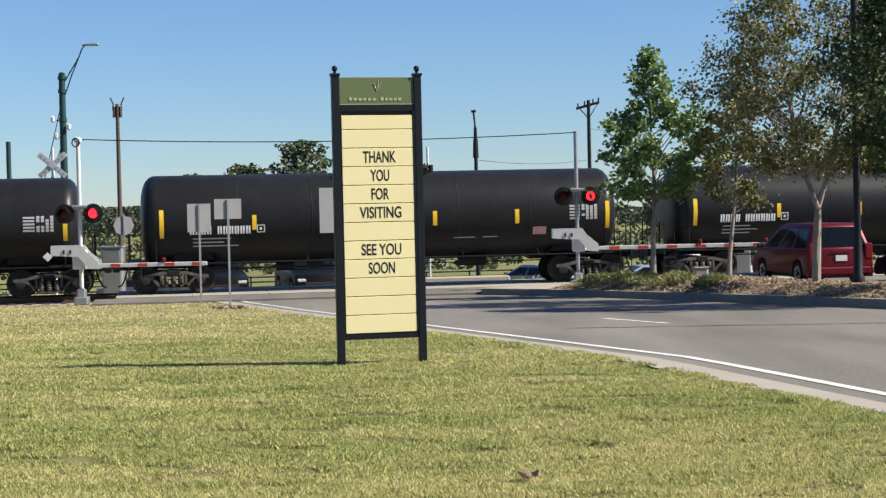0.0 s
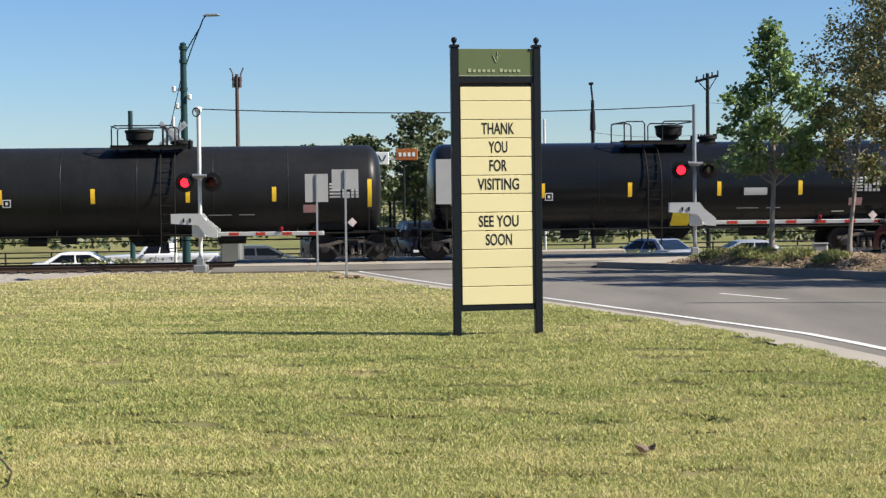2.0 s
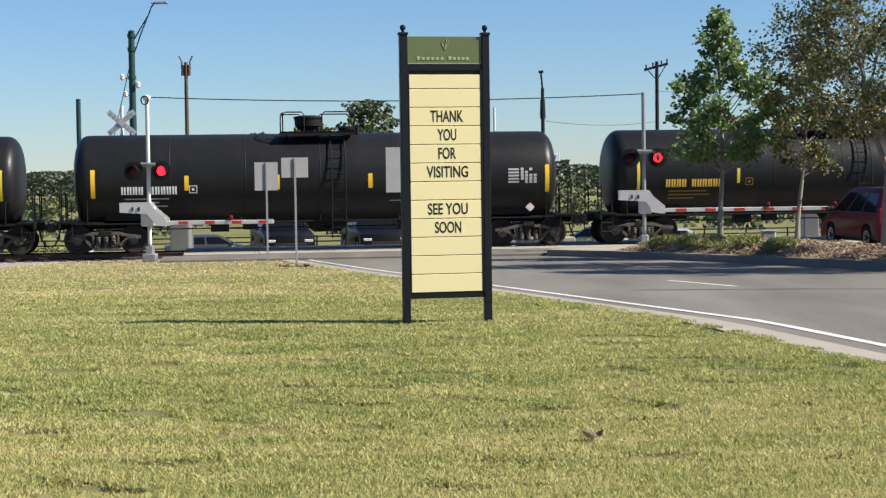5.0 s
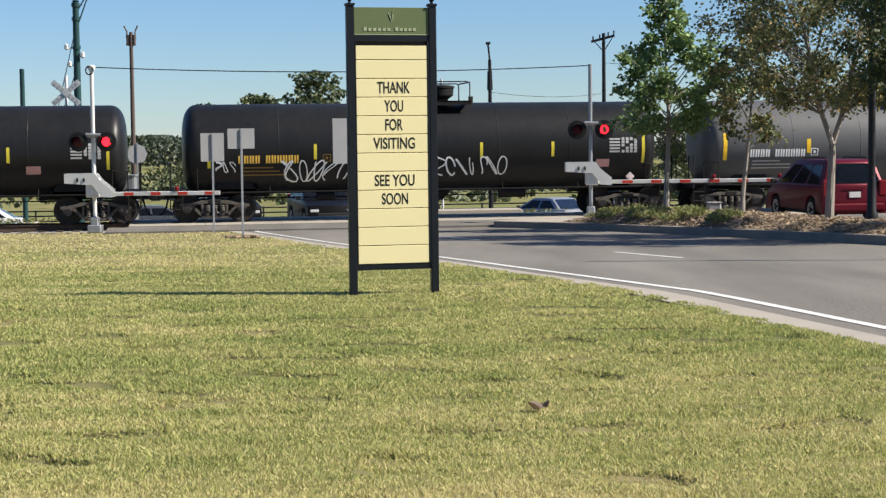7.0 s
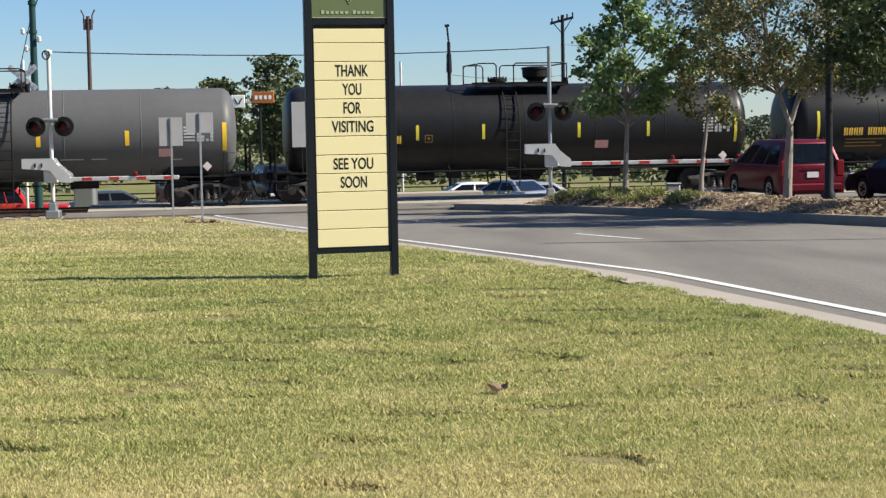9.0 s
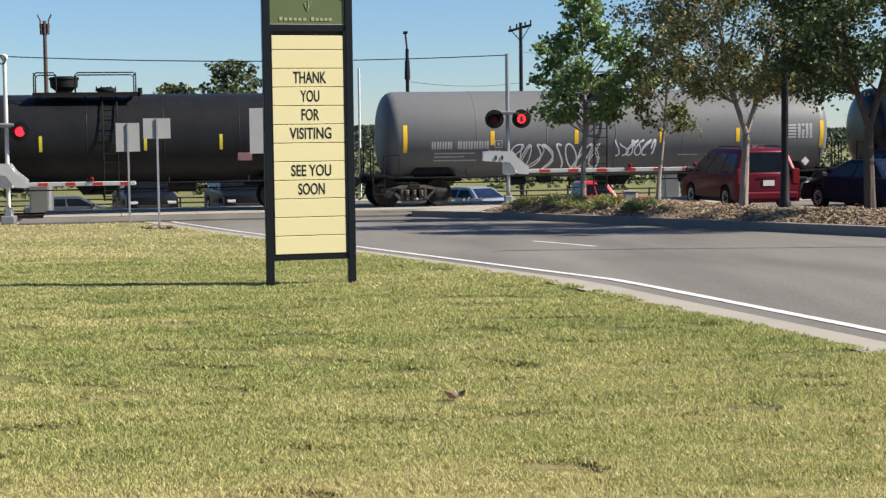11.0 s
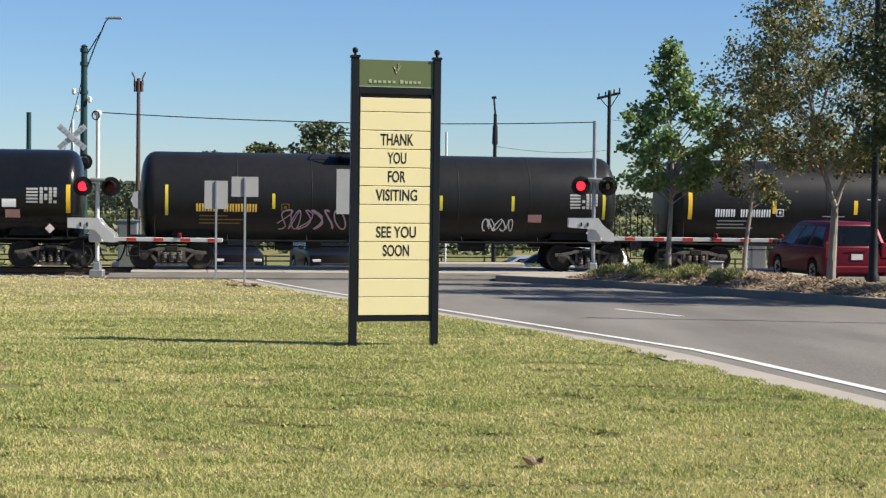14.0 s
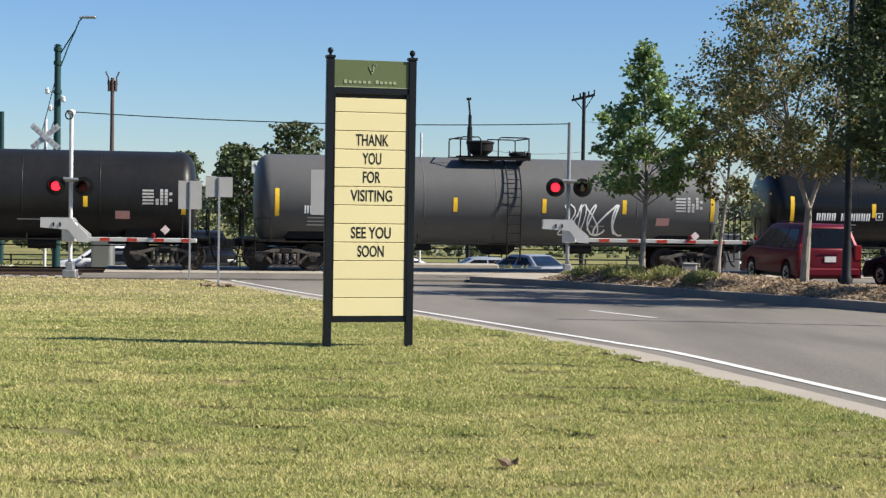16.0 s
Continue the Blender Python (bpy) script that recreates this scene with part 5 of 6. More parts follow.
def cable(name, a, b, sag, label, r=0.016):
    bm = bmesh.new()
    a, b = Vector(a), Vector(b)
    pts = [a.lerp(b, k / 16) - Vector((0, 0, sag * 4 * (k / 16) * (1 - k / 16))) for k in range(17)]
    pipe(bm, pts, r, seg=5)
    return tagged(part(name, bm, M["cable"]), label, "cable")


cable("cable", (-10.57, 52, 4.05), (4.83, 54, 4.02), 0.17, "black cable strung between the two gate masts")
bm = bmesh.new()
pts = [(-10.62 + 0.11 * math.cos(a), 51.9, 3.95 + 0.13 * math.sin(a)) for a in [k * 0.393 for k in range(17)]]
pipe(bm, pts, 0.022)
tagged(part("cable_coil", bm, M["cable"]), "coil of black cable on the gate mast", "cable")
cable("cable", (10.75, 110, 6.7), (60, 132, 7.5), 1.0, "thin power line beyond the track", 0.012)


# ---- trees ----
def tree(name, x, y, z, height, bare, radius, leaves, size, bark, leaf, label, seed, trunk=0.10, lean=0.0, fork=False, shape=1.0, boughs=46, droop=0.0, ball=False, outline=None, puffs=3, tight=1.0):
    rg = random.Random(seed)
    t = thing(name, pose(x, y, z), label, "tree")
    bm = bmesh.new()
    n = 9
    line = []
    for k in range(n + 1):
        u = k / n
        line.append(Vector((lean * u * height + 0.05 * math.sin(u * 7 + seed), 0.05 * math.cos(u * 5 + seed), u * height * 0.93 - 0.1)))

    def at(hh):
        u = max(0, min(0.999, hh / (height * 0.93))) * n
        i = int(u)
        return line[i].lerp(line[i + 1], u - i)

    split = 1.9

    def limb(s, hh):
        """A point on one of the two limbs above the fork."""
        r = max(0.0, hh - split)
        return at(split) + Vector((s * 0.30 * r ** 0.8, 0.05 * math.sin(3 * hh + s), r))

    if fork:
        for k in range(3):
            rod(bm, at(split * k / 3) - Vector((0, 0, 0.1 * (k == 0))), at(split * (k + 1) / 3), trunk * (1.25 - 0.12 * k), trunk * (1.13 - 0.12 * k), seg=9)
    else:
        for k in range(n):
            rod(bm, line[k], line[k + 1], trunk * (1 - 0.85 * k / n) * (1.25 if k == 0 else 1), trunk * (1 - 0.85 * (k + 1) / n), seg=9)
    part("trunk", bm, M[bark], t, "slim pale trunk" if bark == "bark" else "")
    bm = bmesh.new()
    ends = []
    if fork:
        for s in (-1, 1):
            for k in range(7):
                h0, h1 = split + (height * 0.9 - split) * k / 7, split + (height * 0.9 - split) * (k + 1) / 7
                rod(bm, limb(s, h0), limb(s, h1), trunk * 0.72 * (1 - 0.12 * k), trunk * 0.72 * (1 - 0.12 * (k + 1)), seg=7)
    for i in range(boughs):
        u = ((i + rg.random()) / boughs) ** (1.25 if outline else 1.0)
        hh = bare + (height - bare) * u
        # crown outline: full below the middle, narrow at the top
        rad = radius * (0.42 + 0.58 * math.sin(math.pi * min(1, (u * 0.82 + 0.16)) ** shape)) * (1 - u ** 3 * 0.75) * rg.uniform(0.65, 1.15)
        if outline:
            rad = radius * float(np.interp(u, [p[0] for p in outline], [p[1] for p in outline])) * rg.uniform(0.6, 1.08)
        if ball:
            rad = radius * math.sqrt(max(0.05, 1 - (2 * u - 1) ** 2)) * rg.uniform(0.6, 1.1)
        az = i * 2.399 + rg.uniform(-0.4, 0.4)
        a = limb(1 if math.cos(az) > 0 else -1, max(split + 0.75, hh - rad * 0.36)) if fork else at(max(0.6, hh - rad * 0.36))
        b = Vector((at(hh).x + rad * math.cos(az), at(hh).y + rad * math.sin(az), hh + rad * rg.uniform(-0.05, 0.25) - droop * rad))
        mid = a.lerp(b, 0.5) + Vector((0, 0, rad * 0.12))
        rr = max(0.012, trunk * 0.30 * (1 - u * 0.7))
        rod(bm, a, mid, rr, rr * 0.7, seg=5)
        rod(bm, mid, b, rr * 0.7, rr * 0.25, seg=4)
        ends.append((a, mid, b, rad / radius))
        for _ in range(2):
            q = mid.lerp(b, rg.uniform(0.1, 0.8))
            e = q + Vector((rg.uniform(-1, 1), rg.uniform(-1, 1), rg.uniform(-0.2, 0.9))) * rad * 0.36
            rod(bm, q, e, rr * 0.35, rr * 0.15, seg=3)
            ends.append((q, q.lerp(e, 0.5), e, rad / radius))
    part("branching", bm, M[bark], t)
    vs, fs = [], []
    centres = []
    for a, mid, b, share in ends:
        for _ in range(puffs):
            centres.append((mid.lerp(b, rg.uniform(-0.25, 1.1)), tight * rg.uniform(0.10, 0.22) * (0.6 + radius * 0.25) * (0.6 + 0.5 * share), (0.05 if outline else 0.35) + share))
    top = at(height * 0.93)
    for k in range(5):
        centres.append((top + Vector((rg.uniform(-0.12, 0.12), rg.uniform(-0.12, 0.12), -0.1 - 0.22 * k)), 0.12, 0.5))
    per = max(1, leaves // len(centres))
    for c, spread, share in centres:
        for _ in range(int(rg.randint(int(per * 0.5), int(per * 1.5) + 1) * share)):
            p = c + Vector((rg.gauss(0, spread), rg.gauss(0, spread), rg.gauss(0, spread * 0.8)))
            az, el, s = rg.uniform(0, 6.28), rg.uniform(-1.2, 0.5), size * rg.uniform(0.6, 1.25)
            d = Vector((math.cos(az) * math.cos(el), math.sin(az) * math.cos(el), math.sin(el)))
            w = d.cross(Vector((rg.uniform(-1, 1), rg.uniform(-1, 1), rg.uniform(-0.4, 1)))).normalized() * s * 0.36
            i = len(vs)
            vs += [tuple(p), tuple(p + d * s * 0.5 + w), tuple(p + d * s), tuple(p + d * s * 0.5 - w)]
            fs.append((i, i + 1, i + 2, i + 3))
    cr = new("crown", quads("crown", vs, fs, M[leaf]))
    cr.parent = t
    return t


tree("tree", 6.48, 48.0, -0.42, 6.6, 2.35, 2.1, 17000, 0.15, "bark", "leaf_green", "young green oak with a slim bare trunk", 11, 0.085, lean=-0.008, boughs=52,
     outline=((0, 0.5), (0.12, 0.9), (0.28, 1.0), (0.45, 0.72), (0.58, 0.40), (0.8, 0.27), (1, 0.06)), puffs=2, tight=0.62)
tree("tree", 8.40, 46.8, -0.42, 5.5, 2.1, 1.2, 4200, 0.125, "bark", "leaf_olive", "sparse leaning sapling with olive leaves", 23, 0.07, lean=0.055, boughs=26)
tree("tree", 9.47, 41.0, -0.36, 7.8, 2.75, 3.2, 42000, 0.10, "bark", "leaf_rust", "spreading oak with russet and olive leaves", 37, 0.095, fork=True, boughs=96, droop=0.09,
     outline=((0, 0.45), (0.12, 0.8), (0.35, 1.0), (0.6, 0.86), (0.8, 0.58), (1, 0.22)), puffs=3, tight=0.85)
# this oak looks shaded through its darker leaf colours
tree("tree", 11.05, 36.0, -0.25, 7.7, 2.5, 2.6, 26000, 0.115, "dark_bark", "leaf_shaded", "dense oak in the median, leaves coloured as if shaded", 41, 0.11, fork=True, boughs=80, droop=0.15)

FAR_TREES = [(-14.2, 200, 10.2, 3.7, 9), (-23.6, 220, 8.2, 2.2, 10), (-29.5, 215, 6.9, 2.2, 14), (-17.5, 170, 6.4, 3.4, 12), (-12.5, 174, 5.6, 3.2, 13),
             (36, 250, 5.5, 4.5, 18)]
for fx, fy, ftop, frad, fs_ in FAR_TREES:
    fz = base_z(fx, fy) - 0.3
    tree("tree", fx, fy, fz, ftop - fz, max(1.5, (ftop - fz) - 2.3 * frad), frad, 3600, 0.5, "dark_bark", "leaf_far", "distant rounded field tree", fs_, 0.28, boughs=60, ball=True)

# far woods along the horizon
rg = random.Random(77)
vs, fs = [], []
for k in range(42000):
    u = rg.uniform(-1, 1)
    x = u * 230
    y = 430 + 40 * noise.noise((x * 0.01, 0, 0)) + rg.uniform(-12, 12)
    hgt = 6.2 + 2.0 * noise.noise((x * 0.02, 5, 0)) + 1.4 * noise.noise((x * 0.11, 9, 0)) - (1.6 if x > 20 else 0)
    z = base_z(0, 120) + hgt * (1 - rg.random() ** 1.8)
    p = Vector((x, y, z))
    d = Vector((rg.uniform(-1, 1), rg.uniform(-0.6, 0.6), rg.uniform(-0.8, 1))).normalized() * rg.uniform(0.4, 0.85)
    w = d.cross(Vector((rg.uniform(-1, 1), 1, rg.uniform(-1, 1)))).normalized() * 0.36
    i = len(vs)
    vs += [tuple(p - d), tuple(p + w), tuple(p + d), tuple(p - w)]
    fs.append((i, i + 1, i + 2, i + 3))
tagged(new("far_woods", quads("far_woods", vs, fs, M["woods_leaf"])), "low band of distant woods on the horizon", "woods", kind="stuff")

# scrub in the fields
vs, fs = [], []
clumps = []
for k in range(420):
    y = rg.uniform(135, 330)
    x = rg.uniform(-0.36, 0.30) * y
    clumps.append((x, y, rg.uniform(1.0, 3.2), rg.uniform(0.8, 2.6)))
for x0, y0, rr, hh in clumps:
    for _ in range(70):
        a, q = rg.uniform(0, 6.28), math.sqrt(rg.random())
        p = Vector((x0 + rr * q * math.cos(a), y0 + 0.5 * rr * q * math.sin(a), base_z(x0, y0) - 0.3 + hh * (1 - q * q) * rg.random() ** 0.6 + 0.1))
        d = Vector((rg.uniform(-1, 1), rg.uniform(-0.6, 0.6), rg.uniform(-0.6, 1))).normalized() * rg.uniform(0.18, 0.42)
        w = d.cross(Vector((rg.uniform(-1, 1), 1, rg.uniform(-1, 1)))).normalized() * 0.17
        i = len(vs)
        vs += [tuple(p - d), tuple(p + w), tuple(p + d), tuple(p - w)]
        fs.append((i, i + 1, i + 2, i + 3))
tagged(new("scrub", quads("scrub", vs, fs, M["scrub_leaf"])), "scattered olive-green scrub in the far field", "scrub", kind="stuff")

# roadside weeds and low bushes beyond the railway
vs, fs = [], []
for k in range(2200):
    cl = rg.choice(((-17, 66, 1.6), (-9.5, 70, 1.4), (3.2, 68, 1.5), (-25, 72, 2.5), (9, 72, 2), (17, 70, 3)))
    x, y = rg.gauss(cl[0], cl[2] * 0.6), rg.gauss(cl[1], 0.7)
    p = Vector((x, y, base_z(x, y) - 0.25 + rg.uniform(0, 0.55)))
    d = Vector((rg.uniform(-1, 1), rg.uniform(-1, 1), rg.uniform(0.1, 1))).normalized() * 0.16
    w = d.cross(Vector((0.3, 1, 0.2))).normalized() * 0.035
    i = len(vs)
    vs += [tuple(p - w), tuple(p + w), tuple(p + d)]
    fs.append((i, i + 1, i + 2))
tagged(new("weeds", quads("weeds", vs, fs, M["shrub"])), "patches of low weeds beyond the railway", "weeds", kind="stuff")


# ---- low shrubs on the median tip, and the bush at the lawn's edge ----
def shrub(x, y, z, r, h, n, seed, label, leaf="shrub", size=0.12):
    rg = random.Random(seed)
    vs, fs = [], []
    for _ in range(n):
        a, q = rg.uniform(0, 6.28), math.sqrt(rg.random())
        p = Vector((r * q * math.cos(a), r * q * math.sin(a), rg.uniform(0, h) * (1 - 0.6 * q * q)))
        d = Vector((rg.uniform(-0.7, 0.7), rg.uniform(-0.7, 0.7), rg.uniform(0.4, 1))).normalized() * size * rg.uniform(0.6, 1.4)
        w = d.cross(Vector((rg.uniform(-1, 1), rg.uniform(-1, 1), 0.1))).normalized() * size * 0.13
        i = len(vs)
        vs += [tuple(p - w), tuple(p + w), tuple(p + d)]
        fs.append((i, i + 1, i + 2))
    ob = new("shrub", quads("shrub", vs, fs, M[leaf]))
    ob.location = (x, y, z)
    return tagged(ob, label, "shrub", "low shrubs on the median")


rg = random.Random(3)
for k in range(15):
    y = 50.7 - 0.55 * k + rg.uniform(-0.3, 0.3)
    x = spot(10.0 + 0.45 * math.sin(k * 1.7) + 0.06 * k, y)
    shrub(x, y, mound_z(x, y) - 0.02, rg.uniform(0.28, 0.45), rg.uniform(0.14, 0.24), 420, 60 + k, "low yellow-green ornamental grass on the mulch")
b = thing("bush", pose(-3.17, 9.25, -0.10), "leafy bush at the edge of the lawn", "bush")
bm = bmesh.new()
pipe(bm, [(0.05, 0, 0), (0.14, 0.02, 0.06), (0.16, 0.03, 0.13), (0.11, 0.02, 0.20), (0.0, 0, 0.26)], 0.007)
pipe(bm, [(-0.1, 0, 0), (-0.06, 0.0, 0.2), (0.03, 0, 0.42)], 0.006)
pipe(bm, [(-0.2, 0, 0), (-0.16, 0.0, 0.22), (-0.12, 0, 0.48)], 0.006)
part("stem", bm, M["dark_bark"], b)
vs, fs = [], []
for _ in range(1500):
    p = Vector((rg.gauss(-0.15, 0.105), rg.gauss(0, 0.10), abs(rg.gauss(0.18, 0.14))))
    d = Vector((rg.uniform(-1, 1), rg.uniform(-1, 1), rg.uniform(-0.3, 1))).normalized() * rg.uniform(0.03, 0.055)
    w = d.cross(Vector((rg.uniform(-1, 1), rg.uniform(-1, 1), 0.2))).normalized() * 0.012
    i = len(vs)
    vs += [tuple(p), tuple(p + d * 0.5 + w), tuple(p + d), tuple(p + d * 0.5 - w)]
    fs.append((i, i + 1, i + 2, i + 3))
cr = new("foliage", quads("foliage", vs, fs, M["leaf_green"]))
cr.parent = b

# a green valve cover set in the lawn
bm = bmesh.new()
lathe(bm, [(0.10, -0.06), (0.10, 0.012), (0.095, 0.025), (0.08, 0.032), (0.01, 0.036)], seg=20)
vc = thing("valve_cover", pose(-4.78, 14.1, lawn_z(-4.78, 14.1)), "round green irrigation valve cover in the lawn", "valve cover")
part("lid", bm, M["lid_green"], vc)
bm = bmesh.new()
box(bm, (0, -0.03, 0.037), (0.05, 0.02, 0.010), bev=0.003)
part("grip", bm, M["plastic"], vc)

# a curled dry leaf lying on the lawn
bm = bmesh.new()
cols = 9
rows = []
for i in range(cols):
    u = i / (cols - 1) * 2 - 1
    hw = 0.048 * (1 - u * u) ** 0.6 + 0.002
    rows.append([bm.verts.new((u * 0.085, s * hw, 0.03 + 0.028 * s * s + 0.03 * u * u + 0.012 * math.sin(5 * u + 2 * s))) for s in (-1, -0.5, 0, 0.5, 1)])
for r0, r1 in zip(rows, rows[1:]):
    for j in range(4):
        bm.faces.new((r0[j], r1[j], r1[j + 1], r0[j + 1]))
bmesh.ops.solidify(bm, geom=bm.faces, thickness=0.003)
lf = part("dry_leaf", bm, M["debris"])
lf.location, lf.rotation_euler, lf.scale = (0.57, 10.43, -0.072), (0.25, 0.12, 0.35), (0.85, 0.85, 0.85)
tagged(lf, "curled dry brown leaf on the lawn", "leaf")


# ---- vehicles ----
def vehicle(name, m, label, category, paint, kind):
    L, W, H, belt, wr, wx = {
        "sedan": (4.8, 1.82, 1.45, 0.93, 0.33, (-1.40, 1.42)), "suv": (4.8, 1.95, 1.78, 1.10, 0.37, (-1.42, 1.45)),
        "van": (4.6, 1.92, 1.77, 1.04, 0.34, (-1.38, 1.42)), "pickup": (5.7, 2.0, 1.85, 1.12, 0.39, (-1.75, 1.75))}[kind]
    v = thing(name, m, label, category)
    h2 = L / 2

    def arch(cx):
        return [(cx + (wr + 0.06) * math.cos(a), wr + (wr + 0.06) * math.sin(a)) for a in [math.pi * k / 8 for k in range(9)]]

    low = 0.24
    under = [(h2 - 0.10, low)] + [(h2 - 0.02, 0.42)]
    if kind == "sedan":
        topl = [(h2, 0.55), (h2 - 0.12, 0.72), (1.05, belt + 0.02), (-1.45, belt + 0.05), (-h2 + 0.06, belt + 0.02), (-h2, 0.62), (-h2 + 0.08, low)]
        up = [(-1.95, belt), (-1.15, H - 0.04), (-0.75, H), (0.05, H - 0.01), (0.30, H - 0.05), (1.22, belt)]
    elif kind == "suv":
        topl = [(h2, 0.62), (h2 - 0.08, 0.92), (1.15, belt), (-h2 + 0.05, belt), (-h2, 0.62), (-h2 + 0.05, low)]
        up = [(-h2 + 0.08, belt), (-h2 + 0.34, H - 0.06), (-h2 + 0.6, H), (0.1, H), (0.35, H - 0.05), (1.25, belt)]
    elif kind == "van":
        topl = [(h2, 0.55), (h2 - 0.10, 0.80), (1.55, belt), (-h2 + 0.04, belt), (-h2, 0.60), (-h2 + 0.05, low)]
        up = [(-h2 + 0.07, belt), (-h2 + 0.30, H - 0.07), (-h2 + 0.5, H), (0.2, H), (0.5, H - 0.06), (1.62, belt)]
    else:
        topl = [(h2, 0.62), (h2 - 0.06, 1.05), (1.0, belt), (-h2, belt), (-h2, 0.55), (-h2 + 0.05, 0.45)]
        up = [(-0.75, belt), (-0.62, H - 0.06), (-0.5, H), (0.45, H), (0.6, H - 0.05), (1.1, belt)]
    outline = [(h2 - 0.1, low)] + [(h2, 0.42)] + topl + list(reversed(arch(wx[0]))) [::1] + list(reversed(arch(wx[1])))
    # order the underside: rear arch, then front arch
    outline = [(h2, 0.40)] + topl + [(p[0], max(low, p[1])) for p in reversed(arch(wx[0]))] + [(p[0], max(low, p[1])) for p in reversed(arch(wx[1]))] + [(h2 - 0.08, low)]
    bm = bmesh.new()
    prism(bm, outline, -W / 2, W / 2)
    side_edges = [e for e in bm.edges if abs(e.verts[0].co.y - e.verts[1].co.y) < 1e-6 and min(e.verts[0].co.z, e.verts[1].co.z) > 0.45]
    bmesh.ops.bevel(bm, geom=side_edges, offset=0.05, segments=2, affect="EDGES", profile=0.5)
    body = part("body", bm, M[paint], v)
    slope = 0.24 / (H - belt)

    def yw(z):
        return W / 2 - 0.05 - slope * (z - belt)

    bm = bmesh.new()
    A = [bm.verts.new((x, -yw(z), z)) for x, z in up]
    B = [bm.verts.new((x, yw(z), z)) for x, z in up]
    bm.faces.new(A), bm.faces.new(B)
    for i in range(len(up)):
        j = (i + 1) % len(up)
        bm.faces.new((A[i], A[j], B[j], B[i]))
    bmesh.ops.recalc_face_normals(bm, faces=bm.faces)
    bmesh.ops.bevel(bm, geom=[e for e in bm.edges if max(e.verts[0].co.z, e.verts[1].co.z) > belt + 0.1], offset=0.035, segments=2, affect="EDGES", profile=0.5)
    cab = part("cabin", bm, M[paint], v)
    # glass: end panes
    for (x0, z0), (x1, z1), nm in ((up[-1], up[-2], "windscreen"), (up[0], up[1], "rear_window")):
        s = 1 if nm == "windscreen" else -1
        bm = bmesh.new()
        pa, pb = Vector((x0, 0, z0)).lerp(Vector((x1, 0, z1)), 0.08), Vector((x0, 0, z0)).lerp(Vector((x1, 0, z1)), 0.93)
        t = (pb - pa).normalized()
        nv = Vector((t.z, 0, -t.x)) * s
        nv = nv if nv.x * s > 0 else -nv
        q = [Vector((pa.x, -yw(pa.z) + 0.09, pa.z)), Vector((pa.x, yw(pa.z) - 0.09, pa.z)), Vector((pb.x, yw(pb.z) - 0.09, pb.z)), Vector((pb.x, -yw(pb.z) + 0.09, pb.z))]
        f = bm.faces.new([bm.verts.new(c + nv * 0.008) for c in q])
        bmesh.ops.solidify(bm, geom=[f], thickness=0.006)
        part(nm, bm, M["auto_glass"], cab, "tinted glass")
    # side panes
    xa, xb = up[0][0], up[-1][0]
    ta, tb = up[1][0], up[-2][0]
    cuts = {"sedan": (0.06, 0.50, 0.97), "suv": (0.05, 0.36, 0.66, 0.97), "van": (0.04, 0.34, 0.66, 0.97), "pickup": (0.1, 0.45, 0.95)}[kind]
    for u0, u1 in zip(cuts, cuts[1:]):
        for s in (-1, 1):
            bm = bmesh.new()
            q = []
            for u, w in ((u0 + 0.02, 0.06), (u1 - 0.02, 0.06), (u1 - 0.02, 0.86), (u0 + 0.02, 0.86)):
                z = belt + (H - 0.06 - belt) * w
                xl, xr = xa + (ta - xa) * w, xb + (tb - xb) * w
                q.append(Vector((xl + 0.10 + (xr - xl - 0.2) * u, s * (yw(z) + 0.006), z)))
            f = bm.faces.new([bm.verts.new(c) for c in q])
            bmesh.ops.solidify(bm, geom=[f], thickness=0.005)
            part("side_window", bm, M["auto_glass"], cab, "tinted glass")
    for cx in wx:
        for s in (-1, 1):
            bm = bmesh.new()
            lathe(bm, [(wr * 0.62, -0.10), (wr * 0.93, -0.115), (wr, -0.08), (wr, 0.08), (wr * 0.93, 0.115), (wr * 0.62, 0.10)], "Y", seg=24)
            w = part("wheel", bm, M["tyre"], v, "black tyre on a pale rim")
            w.location = (cx, s * (W / 2 - 0.11), wr)
            bm = bmesh.new()
            lathe(bm, [(0.05, s * 0.085), (0.06, s * 0.10), (wr * 0.30, s * 0.09), (wr * 0.55, s * 0.105), (wr * 0.64, s * 0.112), (wr * 0.64, s * 0.05)], "Y", seg=20)
            for k in range(5):
                a = k * 1.2566
                box(bm, (0.36 * wr * math.cos(a), s * 0.105, 0.36 * wr * math.sin(a)), (0.10, 0.015, 0.05), m=Matrix.Identity(4))
            part("rim", bm, M["alloy"], w)
    zt = belt - 0.10
    for s in (-1, 1):
        bm = bmesh.new()
        tall = kind in ("suv", "van")
        box(bm, (-h2 + 0.045, s * (W / 2 - 0.12), zt + (0.02 if tall else -0.08)), (0.10, 0.22, 0.46 if tall else 0.18), bev=0.03)
        part("tail_lamp", bm, M["tail"], v, "red tail lamp")
        bm = bmesh.new()
        box(bm, (h2 - 0.10, s * (W / 2 - 0.25), 0.70 if kind != "pickup" else 0.88), (0.18, 0.38, 0.15), bev=0.04)
        part("headlamp", bm, M["headlight"], v, "clear headlamp")
        bm = bmesh.new()
        box(bm, (up[-1][0] - 0.32, s * (W / 2 + 0.10), belt + 0.08), (0.10, 0.20, 0.15), bev=0.03)
        part("mirror", bm, M["plastic"], v)
        for dx in (-0.55, 0.42):
            bm = bmesh.new()
            box(bm, (dx, s * (W / 2 + 0.012), belt - 0.14), (0.18, 0.025, 0.03), bev=0.006)
            part("door_handle", bm, M[paint], body)
    bm = bmesh.new()
